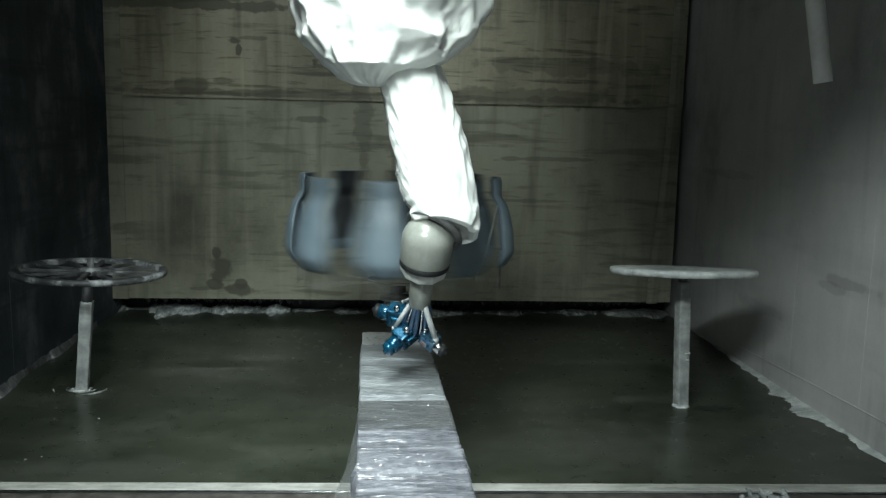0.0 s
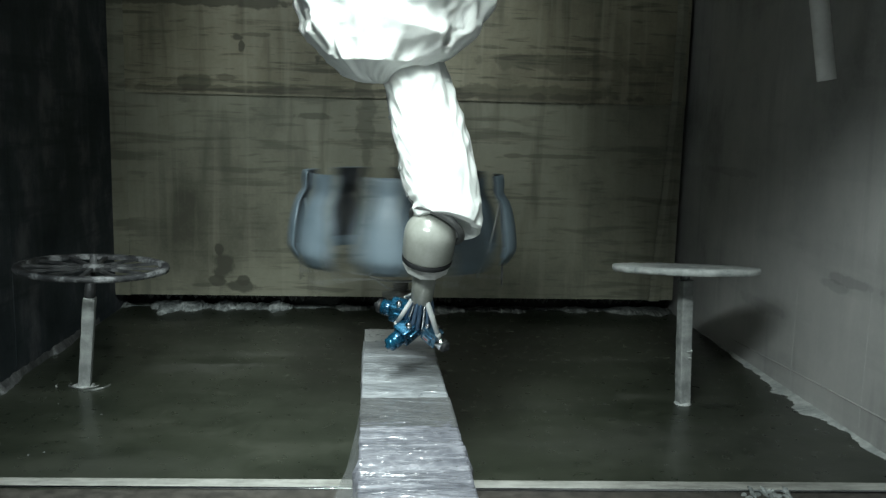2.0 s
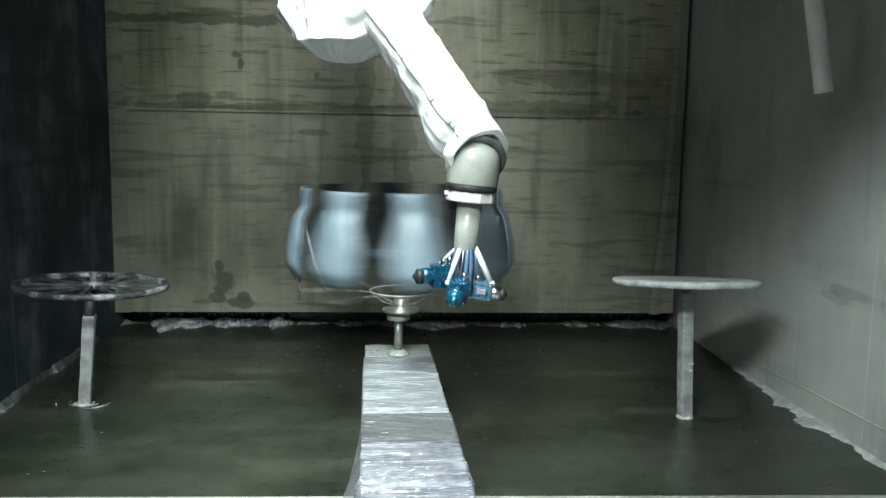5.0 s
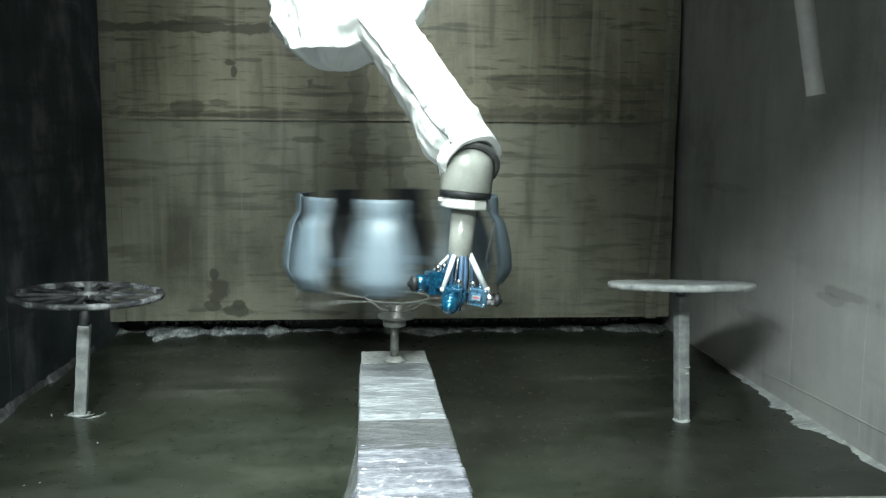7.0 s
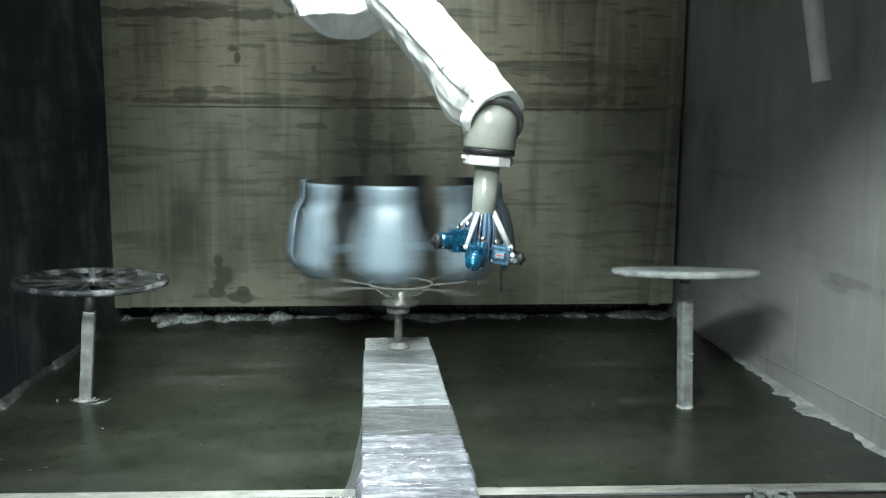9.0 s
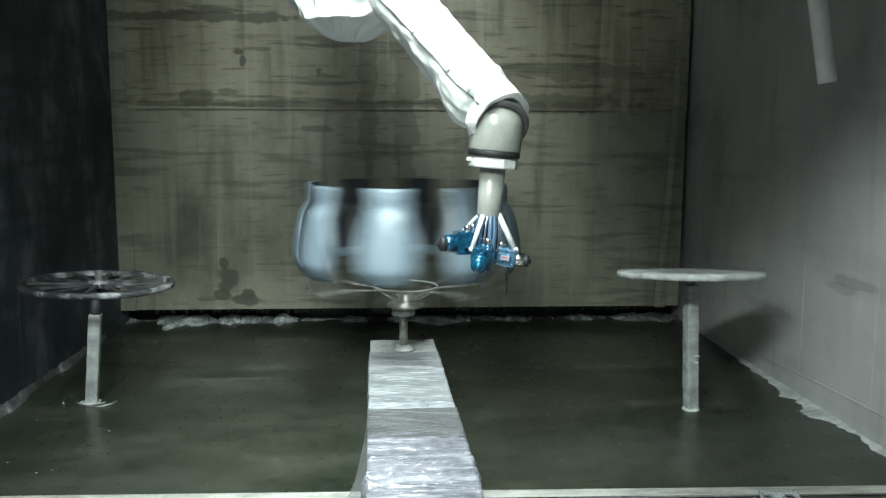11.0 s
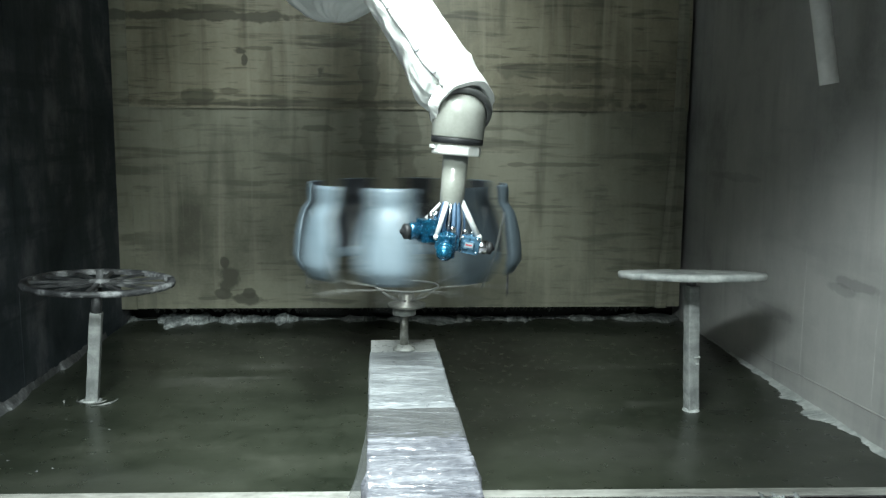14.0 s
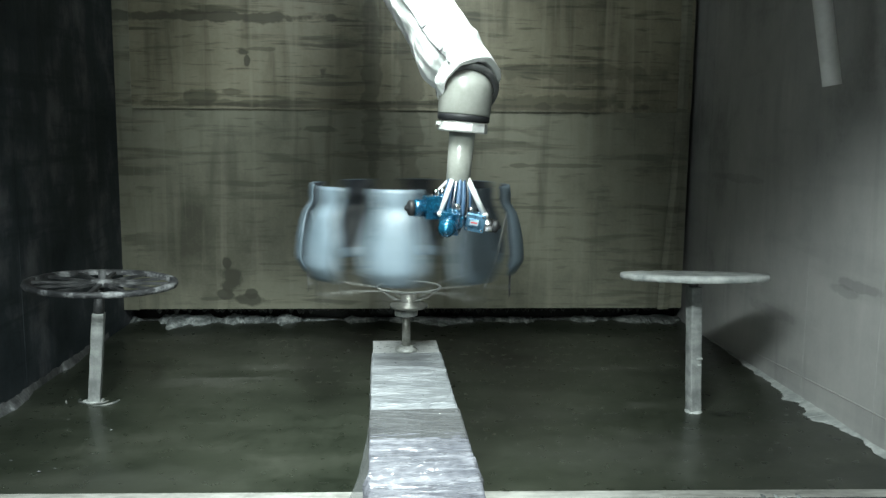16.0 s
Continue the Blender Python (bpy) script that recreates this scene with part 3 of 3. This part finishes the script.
def shell_point(u, v):
    """u across -1..1, v up 0..1: a waisted shell, hollow towards the axle and flared at its foot."""
    if v < 0.36:
        half = 0.105 * max(0.0, 1 - ((0.36 - v) / 0.41) ** 3) ** 0.333
    elif v < 0.79:
        s = (v - 0.36) / 0.43
        half = 0.105 - 0.036 * (s * s * (3 - 2 * s))
    else:
        half = 0.069 + 0.006 * math.sin(math.pi * (v - 0.79) / 0.21 * 0.6)
    z = 0.57 + 0.341 * v
    r = 0.453 - 0.06 * v ** 1.1 + 0.016 * math.sin(math.pi * min(1.0, v * 1.15)) - 0.03 * max(0.0, 0.14 - v) / 0.14
    r -= 0.013 * math.exp(-((v - 0.79) / 0.07) ** 2)
    a = u * 1.15
    deep = 0.042 * (half / 0.1)
    return Vector((half * math.sin(a) / math.sin(1.15), -(r - deep * (1 - math.cos(a)) / (1 - math.cos(1.15))), z))


def rack():
    t = thing("turning_rack", pose(SP[0], SP[1], 0), "spinning wire rack carrying pale blue lacquered shells", "turntable rack")
    part("hub", lathe(bmesh.new(), [(0.022, 0.41), (0.075, 0.418), (0.075, 0.43), (0.03, 0.44), (0.03, 0.47), (0.012, 0.472)], 28), M_steel, t)
    part("inner_ring", tube(bmesh.new(), circle(0.125, 0.5, 48), 0.0045, 8, True), M_wire, t)
    for k in range(8):
        part("spoke", tube(bmesh.new(), [(0.0, -0.03, 0.445), (0, -0.075, 0.458), (0, -0.125, 0.497), (0, -0.25, 0.51), (0, -0.4, 0.508)], 0.002, 8), M_wire, t, m=pose(0, 0, 0, 0, 0, 45 * k))
    # one shell with its dark inner face, rod and peg, then alike ones on the same meshes
    nu, nv = 16, 24
    meshes = []
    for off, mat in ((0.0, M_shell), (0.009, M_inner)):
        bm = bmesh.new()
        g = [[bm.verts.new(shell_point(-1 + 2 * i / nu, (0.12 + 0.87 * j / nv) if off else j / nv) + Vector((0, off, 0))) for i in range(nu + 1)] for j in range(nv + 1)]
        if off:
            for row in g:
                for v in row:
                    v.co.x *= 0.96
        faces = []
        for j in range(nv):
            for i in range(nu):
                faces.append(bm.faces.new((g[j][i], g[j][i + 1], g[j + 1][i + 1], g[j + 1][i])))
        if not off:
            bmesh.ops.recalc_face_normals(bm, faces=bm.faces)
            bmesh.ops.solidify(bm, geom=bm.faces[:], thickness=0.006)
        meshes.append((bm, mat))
    rod = tube(bmesh.new(), [(0, -0.3, 0.504), (0.01, -0.345, 0.62), (0, -0.375, 0.76), (0, -0.385, 0.8)], 0.005, 8)
    peg = lathe(bmesh.new(), [(0.0035, 0.475), (0.0042, 0.5), (0.0042, 0.56)], 8, Matrix.Translation((0, -0.4, 0)))
    first = part("shell", meshes[0][0], M_shell, t, "pale blue lacquered shell")
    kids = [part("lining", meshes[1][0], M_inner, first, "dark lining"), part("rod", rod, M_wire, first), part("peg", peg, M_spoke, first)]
    for k in range(1, 8):
        s = new("shell", first.data)
        s.parent = t
        s.matrix_basis = pose(0, 0, 0, 0, 0, 45 * k)
        tagged(s, "pale blue lacquered shell")
        for c in kids:
            d = new(c.name.split(".")[0], c.data)
            d.parent = s
            if c.get("label"):
                tagged(d, c["label"])
    return t


RACK = rack()


# ---- the two idle stands ----
def right_stand():
    t = thing("disc_stand", pose(1.196, 3.216, 0, 0, 0, 0), "paint-crusted white disc on a square post in the water", "stand", "idle stands")
    bm = lathe(bmesh.new(), [(0.263, -0.014), (0.279, -0.013), (0.283, 0.0), (0.28, 0.011), (0.2, 0.012), (0.05, 0.013)], 72)
    part("disc", roughen(roughen(bm, 0.0028, 40), 0.003, 110, 5), M_crust, t, "crusted white disc", m=pose(-0.027, 0, 0.556, -6.7, 0.2))
    part("neck", lathe(bmesh.new(), [(0.019, 0.5), (0.019, 0.55)], 16, Matrix.Translation((-0.024, 0, 0))), M_crust_dark, t)
    bm = box(bmesh.new(), (-0.0235, -0.0235, 0.0), (0.0235, 0.0235, 0.515), 0.005)
    bmesh.ops.subdivide_edges(bm, edges=[e for e in bm.edges if e.calc_length() > 0.3], cuts=14)
    part("post", roughen(bm, 0.0018, 30, 2), M_post, t, "crusted post", m=pose(0, 0, 0, 0, -2.7, 12))
    part("clamp", roughen(box(bmesh.new(), (-0.006, -0.03, 0.225), (0.015, 0.0, 0.232), 0.002), 0.003, 60), M_crust, t)
    part("weld_lump", roughen(box(bmesh.new(), (0.0, -0.03, 0.198), (0.013, -0.002, 0.206), 0.002), 0.003, 60, 3), M_crust, t)
    part("foot", roughen(lathe(bmesh.new(), [(0.036, 0.0), (0.034, 0.006), (0.026, 0.012)], 20), 0.005, 30, 4), M_crust, t, "crusted foot plate")


def left_stand():
    t = thing("wheel_stand", pose(-1.236, 3.415, 0, 0, 5.0, 0), "grimy spoked wheel on a leaning crusted post in the water", "stand", "idle stands")
    tilt = pose(0.008, 0, 0.5, -0.6, -2.9)
    wheel = part("wheel_rim", roughen(lathe(bmesh.new(), [(0.265, -0.011), (0.29, -0.011), (0.294, 0.0), (0.29, 0.011), (0.265, 0.011), (0.265, -0.011)], 72, cap=False), 0.002, 40), M_rim, t, "whitish crusted wheel rim", m=tilt)
    part("hub", lathe(bmesh.new(), [(0.04, -0.014), (0.045, 0.0), (0.04, 0.014), (0.014, 0.016), (0.014, 0.05), (0.006, 0.055)], 24), M_crust_dark, wheel)
    for k in range(12):
        bm = box(bmesh.new(), (0.035, -0.009, -0.006), (0.268, 0.008, 0.005), 0.002)
        part("spoke", bm, M_spoke, wheel, m=pose(0, 0, 0, 0, 0, 30 * k + 8), smooth=False)
    bm = box(bmesh.new(), (-0.0235, -0.0235, 0.0), (0.0235, 0.0235, 0.375), 0.005)
    bmesh.ops.subdivide_edges(bm, edges=[e for e in bm.edges if e.calc_length() > 0.3], cuts=14)
    part("post", roughen(bm, 0.0018, 30, 6), M_post, t, "crusted post", m=pose(0, 0, 0, 0, 0, 8))
    part("neck", lathe(bmesh.new(), [(0.021, 0.37), (0.021, 0.42), (0.019, 0.43), (0.019, 0.51)], 16), M_spoke, t, "dark neck")
    part("foot", roughen(lathe(bmesh.new(), [(0.05, 0.0), (0.04, 0.005), (0.025, 0.008)], 20), 0.006, 30, 9), M_crust, t, "crusted foot plate")
    for a0, a1, r in ((165, 255, 0.06), (255, 345, 0.064), (280, 365, 0.1), (180, 210, 0.11)):
        line = [(r * math.cos(math.radians(a0 + (a1 - a0) * i / 20)), 0.75 * r * math.sin(math.radians(a0 + (a1 - a0) * i / 20)), 0.008) for i in range(21)]
        bm = tube(bmesh.new(), line, [0.001 + 0.004 * math.sin(math.pi * i / 20) for i in range(21)], 6)
        part("foam_streak", roughen(bm, 0.004, 25, 2), M_foam_thin, t, "thin grey foam streak round the foot", m=pose(0, 0, 0, 0, -5.0, 0))


right_stand()
left_stand()


def floor_litter():
    """Wet scraps of paint skin and specks of foam that float by the stands."""
    rnd = random.Random(21)

    def patch(bm, x, y, rx, ry, z, n=18):
        c = bm.verts.new((x, y, z + 0.003))
        ring = [bm.verts.new((x + rx * math.cos(2 * math.pi * i / n) * rnd.uniform(0.6, 1.15), y + ry * math.sin(2 * math.pi * i / n) * rnd.uniform(0.6, 1.15), z)) for i in range(n)]
        for i in range(n):
            bm.faces.new((c, ring[i], ring[(i + 1) % n]))

    bm = bmesh.new()
    patch(bm, 1.3, 3.18, 0.055, 0.05, 0.007, 26)
    patch(bm, 1.37, 3.19, 0.035, 0.025, 0.007, 22)
    tagged(part("paint_skin", bm, M_skin), "black wet paint skin floating beside the disc stand", "paint skin")
    bm = bmesh.new()
    for _ in range(14):
        patch(bm, rnd.uniform(-1.5, -0.95), rnd.uniform(2.55, 3.25), rnd.uniform(0.002, 0.009), rnd.uniform(0.002, 0.006), 0.009, 8)
    for _ in range(6):
        patch(bm, rnd.uniform(0.4, 1.6), rnd.uniform(2.5, 3.6), rnd.uniform(0.002, 0.005), rnd.uniform(0.002, 0.005), 0.009, 7)
    tagged(part("foam_specks", bm, M_crust_dark), "small greyish foam specks on the murky water", "foam", kind="stuff")


floor_litter()


# ---- the painting robot ----
BASE = Vector((-0.25, 2.85, 2.6))
ROBOT = thing("painting_robot", Matrix.Translation(BASE), "ceiling-mounted painting robot in a white fabric cover", "robot")
part("mount", lathe(bmesh.new(), [(0.07, -0.62), (0.08, -0.6), (0.08, -0.12), (0.12, -0.12), (0.13, -0.1), (0.13, ZC - 2.6)], 32), M_grey, ROBOT)


def sleeve_surface(rings, n=60, wrinkle=0.01, seed=0.0, folds=22.0, slant=0.0, drape=0.0, lobes=()):
    """The surface of a cloth tube through (z, cx, cy, rx, ry) rings, as a function of the row and the angle: fine wrinkles,
    slanting drapes, and lobes (z, angle, out, reach along, reach round) where the cloth bags out or is drawn in."""
    table = np.array([[np.interp(j / n * (len(rings) - 1), range(len(rings)), [r[k] for r in rings]) for k in range(5)] for j in range(n + 1)])
    for _ in range(3):
        table[1:-1] = (table[:-2] + 2 * table[1:-1] + table[2:]) / 4
    rows = table.tolist()

    def at(j, a, lift=0.0):
        z, cx, cy, rx, ry = rows[j]
        p = Vector((math.cos(a), math.sin(a), 0))
        q = Vector((p.x * 1.3 + seed, p.y * 1.3, z * folds * 0.4 + 1.1 * math.sin(a * 2 + seed)))
        f = wrinkle * (1.2 * (1 - 2 * abs(noise.noise(q))) + 0.5 * noise.noise(Vector((p.x * 3, p.y * 3 + seed, z * folds))))
        if drape:
            w = Vector((p.x * 2.2 + z * 5 + seed, p.y * 2.2, z * 3 - p.x * 1.5))
            f += drape * (1 - 3.2 * abs(noise.noise(w)))
            f += 0.45 * drape * (1 - 3 * abs(noise.noise(w * 2.3 + Vector((4, 1, 7)))))
        for lz, la, out, along, round_ in lobes:
            d = (a - math.radians(la) + math.pi) % (2 * math.pi) - math.pi
            f += out * math.exp(-((z - lz) / along) ** 2 - (d / math.radians(round_)) ** 2)
        f += lift
        return Vector((cx + p.x * (rx + f), cy + p.y * (ry + f), z - slant * p.y * max(0.0, 1 - z / 0.3)))

    return at


def sleeve(bm, at, seg=56, n=60):
    """A cloth tube over a surface; closed at its first row."""
    rows = [[bm.verts.new(at(j, 2 * math.pi * i / seg)) for i in range(seg)] for j in range(n + 1)]
    for a, b in zip(rows, rows[1:]):
        for i in range(seg):
            bm.faces.new((a[i], a[(i + 1) % seg], b[(i + 1) % seg], b[i]))
    bm.faces.new(rows[0][::-1])
    return bm


def robot_parts():
    # upper sleeve: a loose bag, its origin at the elbow's opening
    edge = [(-0.052, -0.13, -0.10), (-0.046, -0.16, -0.08), (-0.032, -0.195, -0.055), (-0.012, -0.225, -0.015), (0.01, -0.265, 0.05), (0.03, -0.285, 0.095),
            (0.06, -0.305, 0.13), (0.1, -0.327, 0.17), (0.16, -0.34, 0.205), (0.22, -0.352, 0.232), (0.32, -0.35, 0.23), (0.5, -0.22, 0.06), (0.85, -0.2, 0.0)]
    bag = part("upper_sleeve", sleeve(bmesh.new(), sleeve_surface([(z, (a + b) / 2, 0.0, (b - a) / 2, min(0.13, (b - a) * 0.45)) for z, a, b in edge], 150, 0.009, 3.0, 20, drape=0.02), 120, 150), M_cloth, ROBOT, "loose white fabric upper sleeve")
    # forearm sleeve along local z, its origin in the wrist
    cloth = sleeve_surface([
        (0.02, 0.0, 0.0, 0.07, 0.07), (0.0, 0.004, 0.0, 0.083, 0.08), (0.005, 0.012, 0.0, 0.094, 0.09), (0.035, 0.008, 0.004, 0.1, 0.1), (0.09, 0.01, 0.01, 0.094, 0.108), (0.14, 0.01, 0.014, 0.099, 0.115), (0.2, 0.014, 0.014, 0.092, 0.118),
        (0.3, 0.018, 0.014, 0.087, 0.116), (0.4, 0.021, 0.012, 0.084, 0.11), (0.5, 0.021, 0.008, 0.083, 0.102), (0.6, 0.02, 0.0, 0.083, 0.094), (0.7, 0.02, 0.0, 0.083, 0.088)],
        160, 0.0055, 9.0, 30, 0.045, drape=0.003,
        lobes=((0.03, 195, 0.0, 0.016, 40), (0.065, 198, -0.02, 0.016, 45), (0.115, 192, 0.004, 0.02, 45), (0.06, 240, -0.012, 0.012, 30), (0.24, 200, -0.008, 0.03, 40)))
    arm = part("forearm_sleeve", sleeve(bmesh.new(), cloth, 120, 160), M_cloth, ROBOT, "white fabric forearm sleeve")
    line = [cloth(42 + 3 * i, math.radians(-104 - 24 * i / 34), 0.001) for i in range(35)]
    part("zip", tube(bmesh.new(), line, 0.0032, 6), M_seam, arm, "grey zip")
    for i in (6, 15, 24):
        q = cloth(42 + 3 * i, math.radians(-102 - 24 * i / 34), 0.003)
        part("zip_tab", box(bmesh.new(), (-0.004, -0.003, -0.008), (0.012, 0.003, 0.004), 0.001, Matrix.Translation(q)), M_seam, arm, "grey fastening tab")
    # wrist housing
    prof = [(0.079, -0.07), (0.081, -0.065), (0.082, 0.0)] + [(0.082 * math.cos(math.radians(a)), 0.082 * math.sin(math.radians(a))) for a in range(10, 90, 8)]
    wrist = part("wrist_housing", lathe(bmesh.new(), prof, 48), M_grey, ROBOT, "grey enamelled wrist housing")
    part("black_band", lathe(bmesh.new(), [(0.078, -0.088), (0.08, -0.086), (0.08, -0.072), (0.078, -0.07)], 48), M_band, wrist, "black band")
    ring = part("cuff_ring", lathe(bmesh.new(), [(0.08, -0.009), (0.094, -0.009), (0.097, 0.0), (0.094, 0.009), (0.08, 0.009), (0.08, -0.009)], 56, cap=False), M_ring, ROBOT, "dark grey cuff ring")
    # tool: flange, tube, manifold and three spray guns, its origin in the wrist
    tool = part("tool_flange", box(lathe(bmesh.new(), [(0.074, -0.122), (0.077, -0.118), (0.077, -0.098), (0.073, -0.09)], 10), (-0.082, -0.02, -0.105), (-0.07, 0.02, -0.095)), M_flange, ROBOT, "pale crusted tool flange", smooth=False)
    part("tool_tube", lathe(bmesh.new(), [(0.034, -0.275), (0.037, -0.27), (0.04, -0.12)], 28), M_grey, tool, "grey tool tube")
    core = lathe(bmesh.new(), [(0.02, -0.4), (0.024, -0.39), (0.026, -0.3), (0.03, -0.255)], 16)
    part("manifold", core, M_blue, tool, "blue manifold stem")
    for k in range(9):
        a = -2.5 + k * 0.36
        p = Vector((0.029 * math.cos(a), 0.029 * math.sin(a), -0.262))
        q = Vector((0.046 * math.cos(a) - 0.004, 0.046 * math.sin(a), -0.38))
        steel = k in (2, 5)
        part("hose", tube(bmesh.new(), arc(p, q, (0.006 * math.cos(a), 0.006 * math.sin(a), 0)), 0.004 if steel else 0.0072, 8), M_chrome if steel else M_hose, tool, "braided steel hose" if steel else "blue supply hose")
    for p, q, r in (((-0.02, -0.03, -0.268), (-0.05, -0.062, -0.372), 0.0075), ((0.028, -0.012, -0.262), (0.09, -0.022, -0.37), 0.0095), ((-0.024, 0.022, -0.268), (-0.078, 0.03, -0.335), 0.0055)):
        bm = tube(bmesh.new(), [p, q], r, 10)
        bmesh.ops.create_icosphere(bm, subdivisions=2, radius=r * 1.25, matrix=Matrix.Translation(q))
        part("strut", bm, M_hose_white, tool, "whitish strut")

    def gun(angle, reach, drop, pitch, chrome, cap, size=1.22):
        m = pose(0, 0, -0.385, 0, 0, angle) @ pose(reach, 0, drop, 0, pitch, 0) @ Matrix.Scale(size, 4)
        body = box(bmesh.new(), (-0.035, -0.023, -0.028), (0.028, 0.023, 0.03), 0.006)
        box(body, (-0.025, -0.03, -0.012), (0.012, 0.03, 0.014), 0.004)
        g = part("spray_gun", body, M_gun_steel if chrome else M_blue, tool, "steel-blue spray gun" if chrome else "blue spray gun", False, m)
        x = Matrix.Rotation(math.radians(90), 4, "Y")
        part("front_body", lathe(bmesh.new(), [(0.02, 0.026), (0.022, 0.03), (0.022, 0.052), (0.019, 0.055)], 20, x), M_chrome if chrome else M_blue, g, "chrome gun front" if chrome else "")
        part("air_cap", lathe(bmesh.new(), [(0.017, 0.054), (0.02, 0.056), (0.02, 0.066), (0.014, 0.07), (0.008, 0.071), (0.006, 0.077)], 20, x), cap, g, "dark air cap")
        part("knob", lathe(bmesh.new(), [(0.012, -0.034), (0.014, -0.04), (0.014, -0.056), (0.01, -0.06)], 14, x), M_blue, g)
        for sy in (-1, 1):
            part("fitting", lathe(bmesh.new(), [(0.007, 0.028), (0.009, 0.032), (0.009, 0.042), (0.005, 0.048)], 8, pose(-0.012 + 0.012 * sy, 0.012 * sy, 0)), M_chrome, g, "chrome fitting")
        for sx, sz in ((-0.027, 0.022), (0.02, 0.022), (-0.027, -0.02), (0.02, -0.02)):
            part("screw", lathe(bmesh.new(), [(0.0035, 0.0225), (0.0035, 0.0245), (0.002, 0.025)], 8, pose(sx, 0, sz, 90)), M_chrome, g, "small steel screw")
        if chrome:
            part("name_label", box(bmesh.new(), (-0.018, -0.0325, -0.006), (0.008, -0.0302, 0.009)), M_label, g, "pale label", False)
            part("label_bar", box(bmesh.new(), (-0.015, -0.0335, 0.0), (0.005, -0.0326, 0.0035)), M_red, g, "red bar of writing", False)

    gun(194, 0.068, 0.026, 4, False, M_band)
    gun(256, 0.052, -0.008, 14, False, M_blue)
    gun(-12, 0.07, -0.01, 5, True, M_band, 0.98)
    return bag, arm, ring, wrist, tool


BAG, ARM, RING, WRIST, TOOL = robot_parts()


# ---- what moves ----
# seconds, wrist x z, elbow x z
REACH = [(0.0, 0.127, 0.749, -0.031, 1.235), (2.08, 0.127, 0.755, -0.029, 1.235), (2.2, 0.19, 0.852, -0.027, 1.315), (2.3, 0.232, 0.962, -0.026, 1.396),
         (2.42, 0.258, 1.03, -0.024, 1.428), (2.6, 0.262, 1.034, -0.024, 1.429), (7.2, 0.257, 1.028, -0.026, 1.42), (7.5, 0.306, 1.104, -0.009, 1.469),
         (7.8, 0.314, 1.115, -0.008, 1.476), (8.6, 0.317, 1.118, -0.006, 1.48), (12.3, 0.318, 1.119, -0.005, 1.48), (12.5, 0.258, 1.138, -0.038, 1.512),
         (12.8, 0.203, 1.156, -0.066, 1.54), (14.42, 0.199, 1.159, -0.07, 1.544), (14.5, 0.204, 1.172, -0.07, 1.554), (14.66, 0.21, 1.231, -0.068, 1.626),
         (16.0, 0.211, 1.23, -0.068, 1.625)]
# seconds, degrees at which the shell nearest the front stands, to the right of it
PHASE = [(0.0, -8), (0.5, 1), (1.0, -10), (1.5, -2), (2.0, -8), (2.5, 0), (3.0, -7), (3.5, 0), (4.0, -6), (4.5, 1), (7.0, -9), (7.5, 2),
         (8.0, -5), (8.5, 0), (9.0, -8), (11.5, 0), (12.0, -7.5), (12.5, -1), (13.0, -8.5), (13.5, -2.5), (14.0, -10), (14.5, 0), (15.0, -10), (15.5, -3), (16.0, -8.5)]
SPIN = -880.0


def motions():
    bag, arm, ring, wrist, tool = [], [], [], [], []
    for t, wx, wz, ex, ez in REACH:
        low = min(1.0, max(0.0, (2.42 - t) / 0.34))          # 1: hanging low, 0: raised
        w = Vector((wx, 2.6, wz)) - BASE
        e = Vector((ex, 2.75, ez)) - BASE
        foot = w + Vector((0.042 * low + 0.012, -0.012 * (1 - low), 0.006 + 0.02 * low))
        head = e + Vector((0.038 + 0.053 * low, 0.0, 0.0))
        # keep the sleeve's front to the camera
        z = (head - foot).normalized()
        x = Vector((0, 1, 0)).cross(z).normalized()
        y = z.cross(x)
        q = Matrix((x, y, z)).transposed().to_4x4()
        arm.append((t, Matrix.Translation(foot) @ q @ pose(0, 0, 0, 0, 0, -60 * low)))
        bag.append((t, Matrix.Translation(e + Vector((0.096 * low + 0.008 * (1 - low), -0.03 + 0.13 * (1 - low), -0.022 * (1 - low) + 0.04 * low))) @ pose(-0.035 * (1 - low), 0, 0, 0, 0, -25 * (1 - low))))
        ring.append((t, Matrix.Translation(w + Vector((0.016 * low + 0.004, 0, 0.008 + 0.026 * low))) @ pose(0, 0, 0, -50 + 22 * low, 2 + 30 * low, 0)))
        wrist.append((t, Matrix.Translation(w) @ pose(0, 0, 0, 20 * low, 4.5 + 0.5 * low, 0)))
        yaw = 6 if 12.6 < t < 14.6 else 0
        tool.append((t, Matrix.Translation(w) @ pose(0, 0, 0, 32 * low, 4.5 - 0.5 * low, 0) @ pose(0, 0, 0, 0, 0, -32 * low + yaw)))
    for ob, rows in ((BAG, bag), (ARM, arm), (RING, ring), (WRIST, wrist), (TOOL, tool)):
        walk(ob, rows)
    # the rack turns steadily, an eighth of it alike to the next
    keys = []
    angle = None
    for t, p in PHASE:
        if angle is None:
            angle = p
        else:
            goal = angle + SPIN * (t - keys[-1][0])
            angle = p + 45 * round((goal - p) / 45)
        keys.append((t, angle))
    rows = []
    for f in range(0, 481):
        t = f / FPS
        a = float(np.interp(t, [k[0] for k in keys], [k[1] for k in keys]))
        rows.append((t, pose(SP[0] + 0.01, SP[1], 0, 0, 0, a)))
    walk(RACK, rows)


motions()
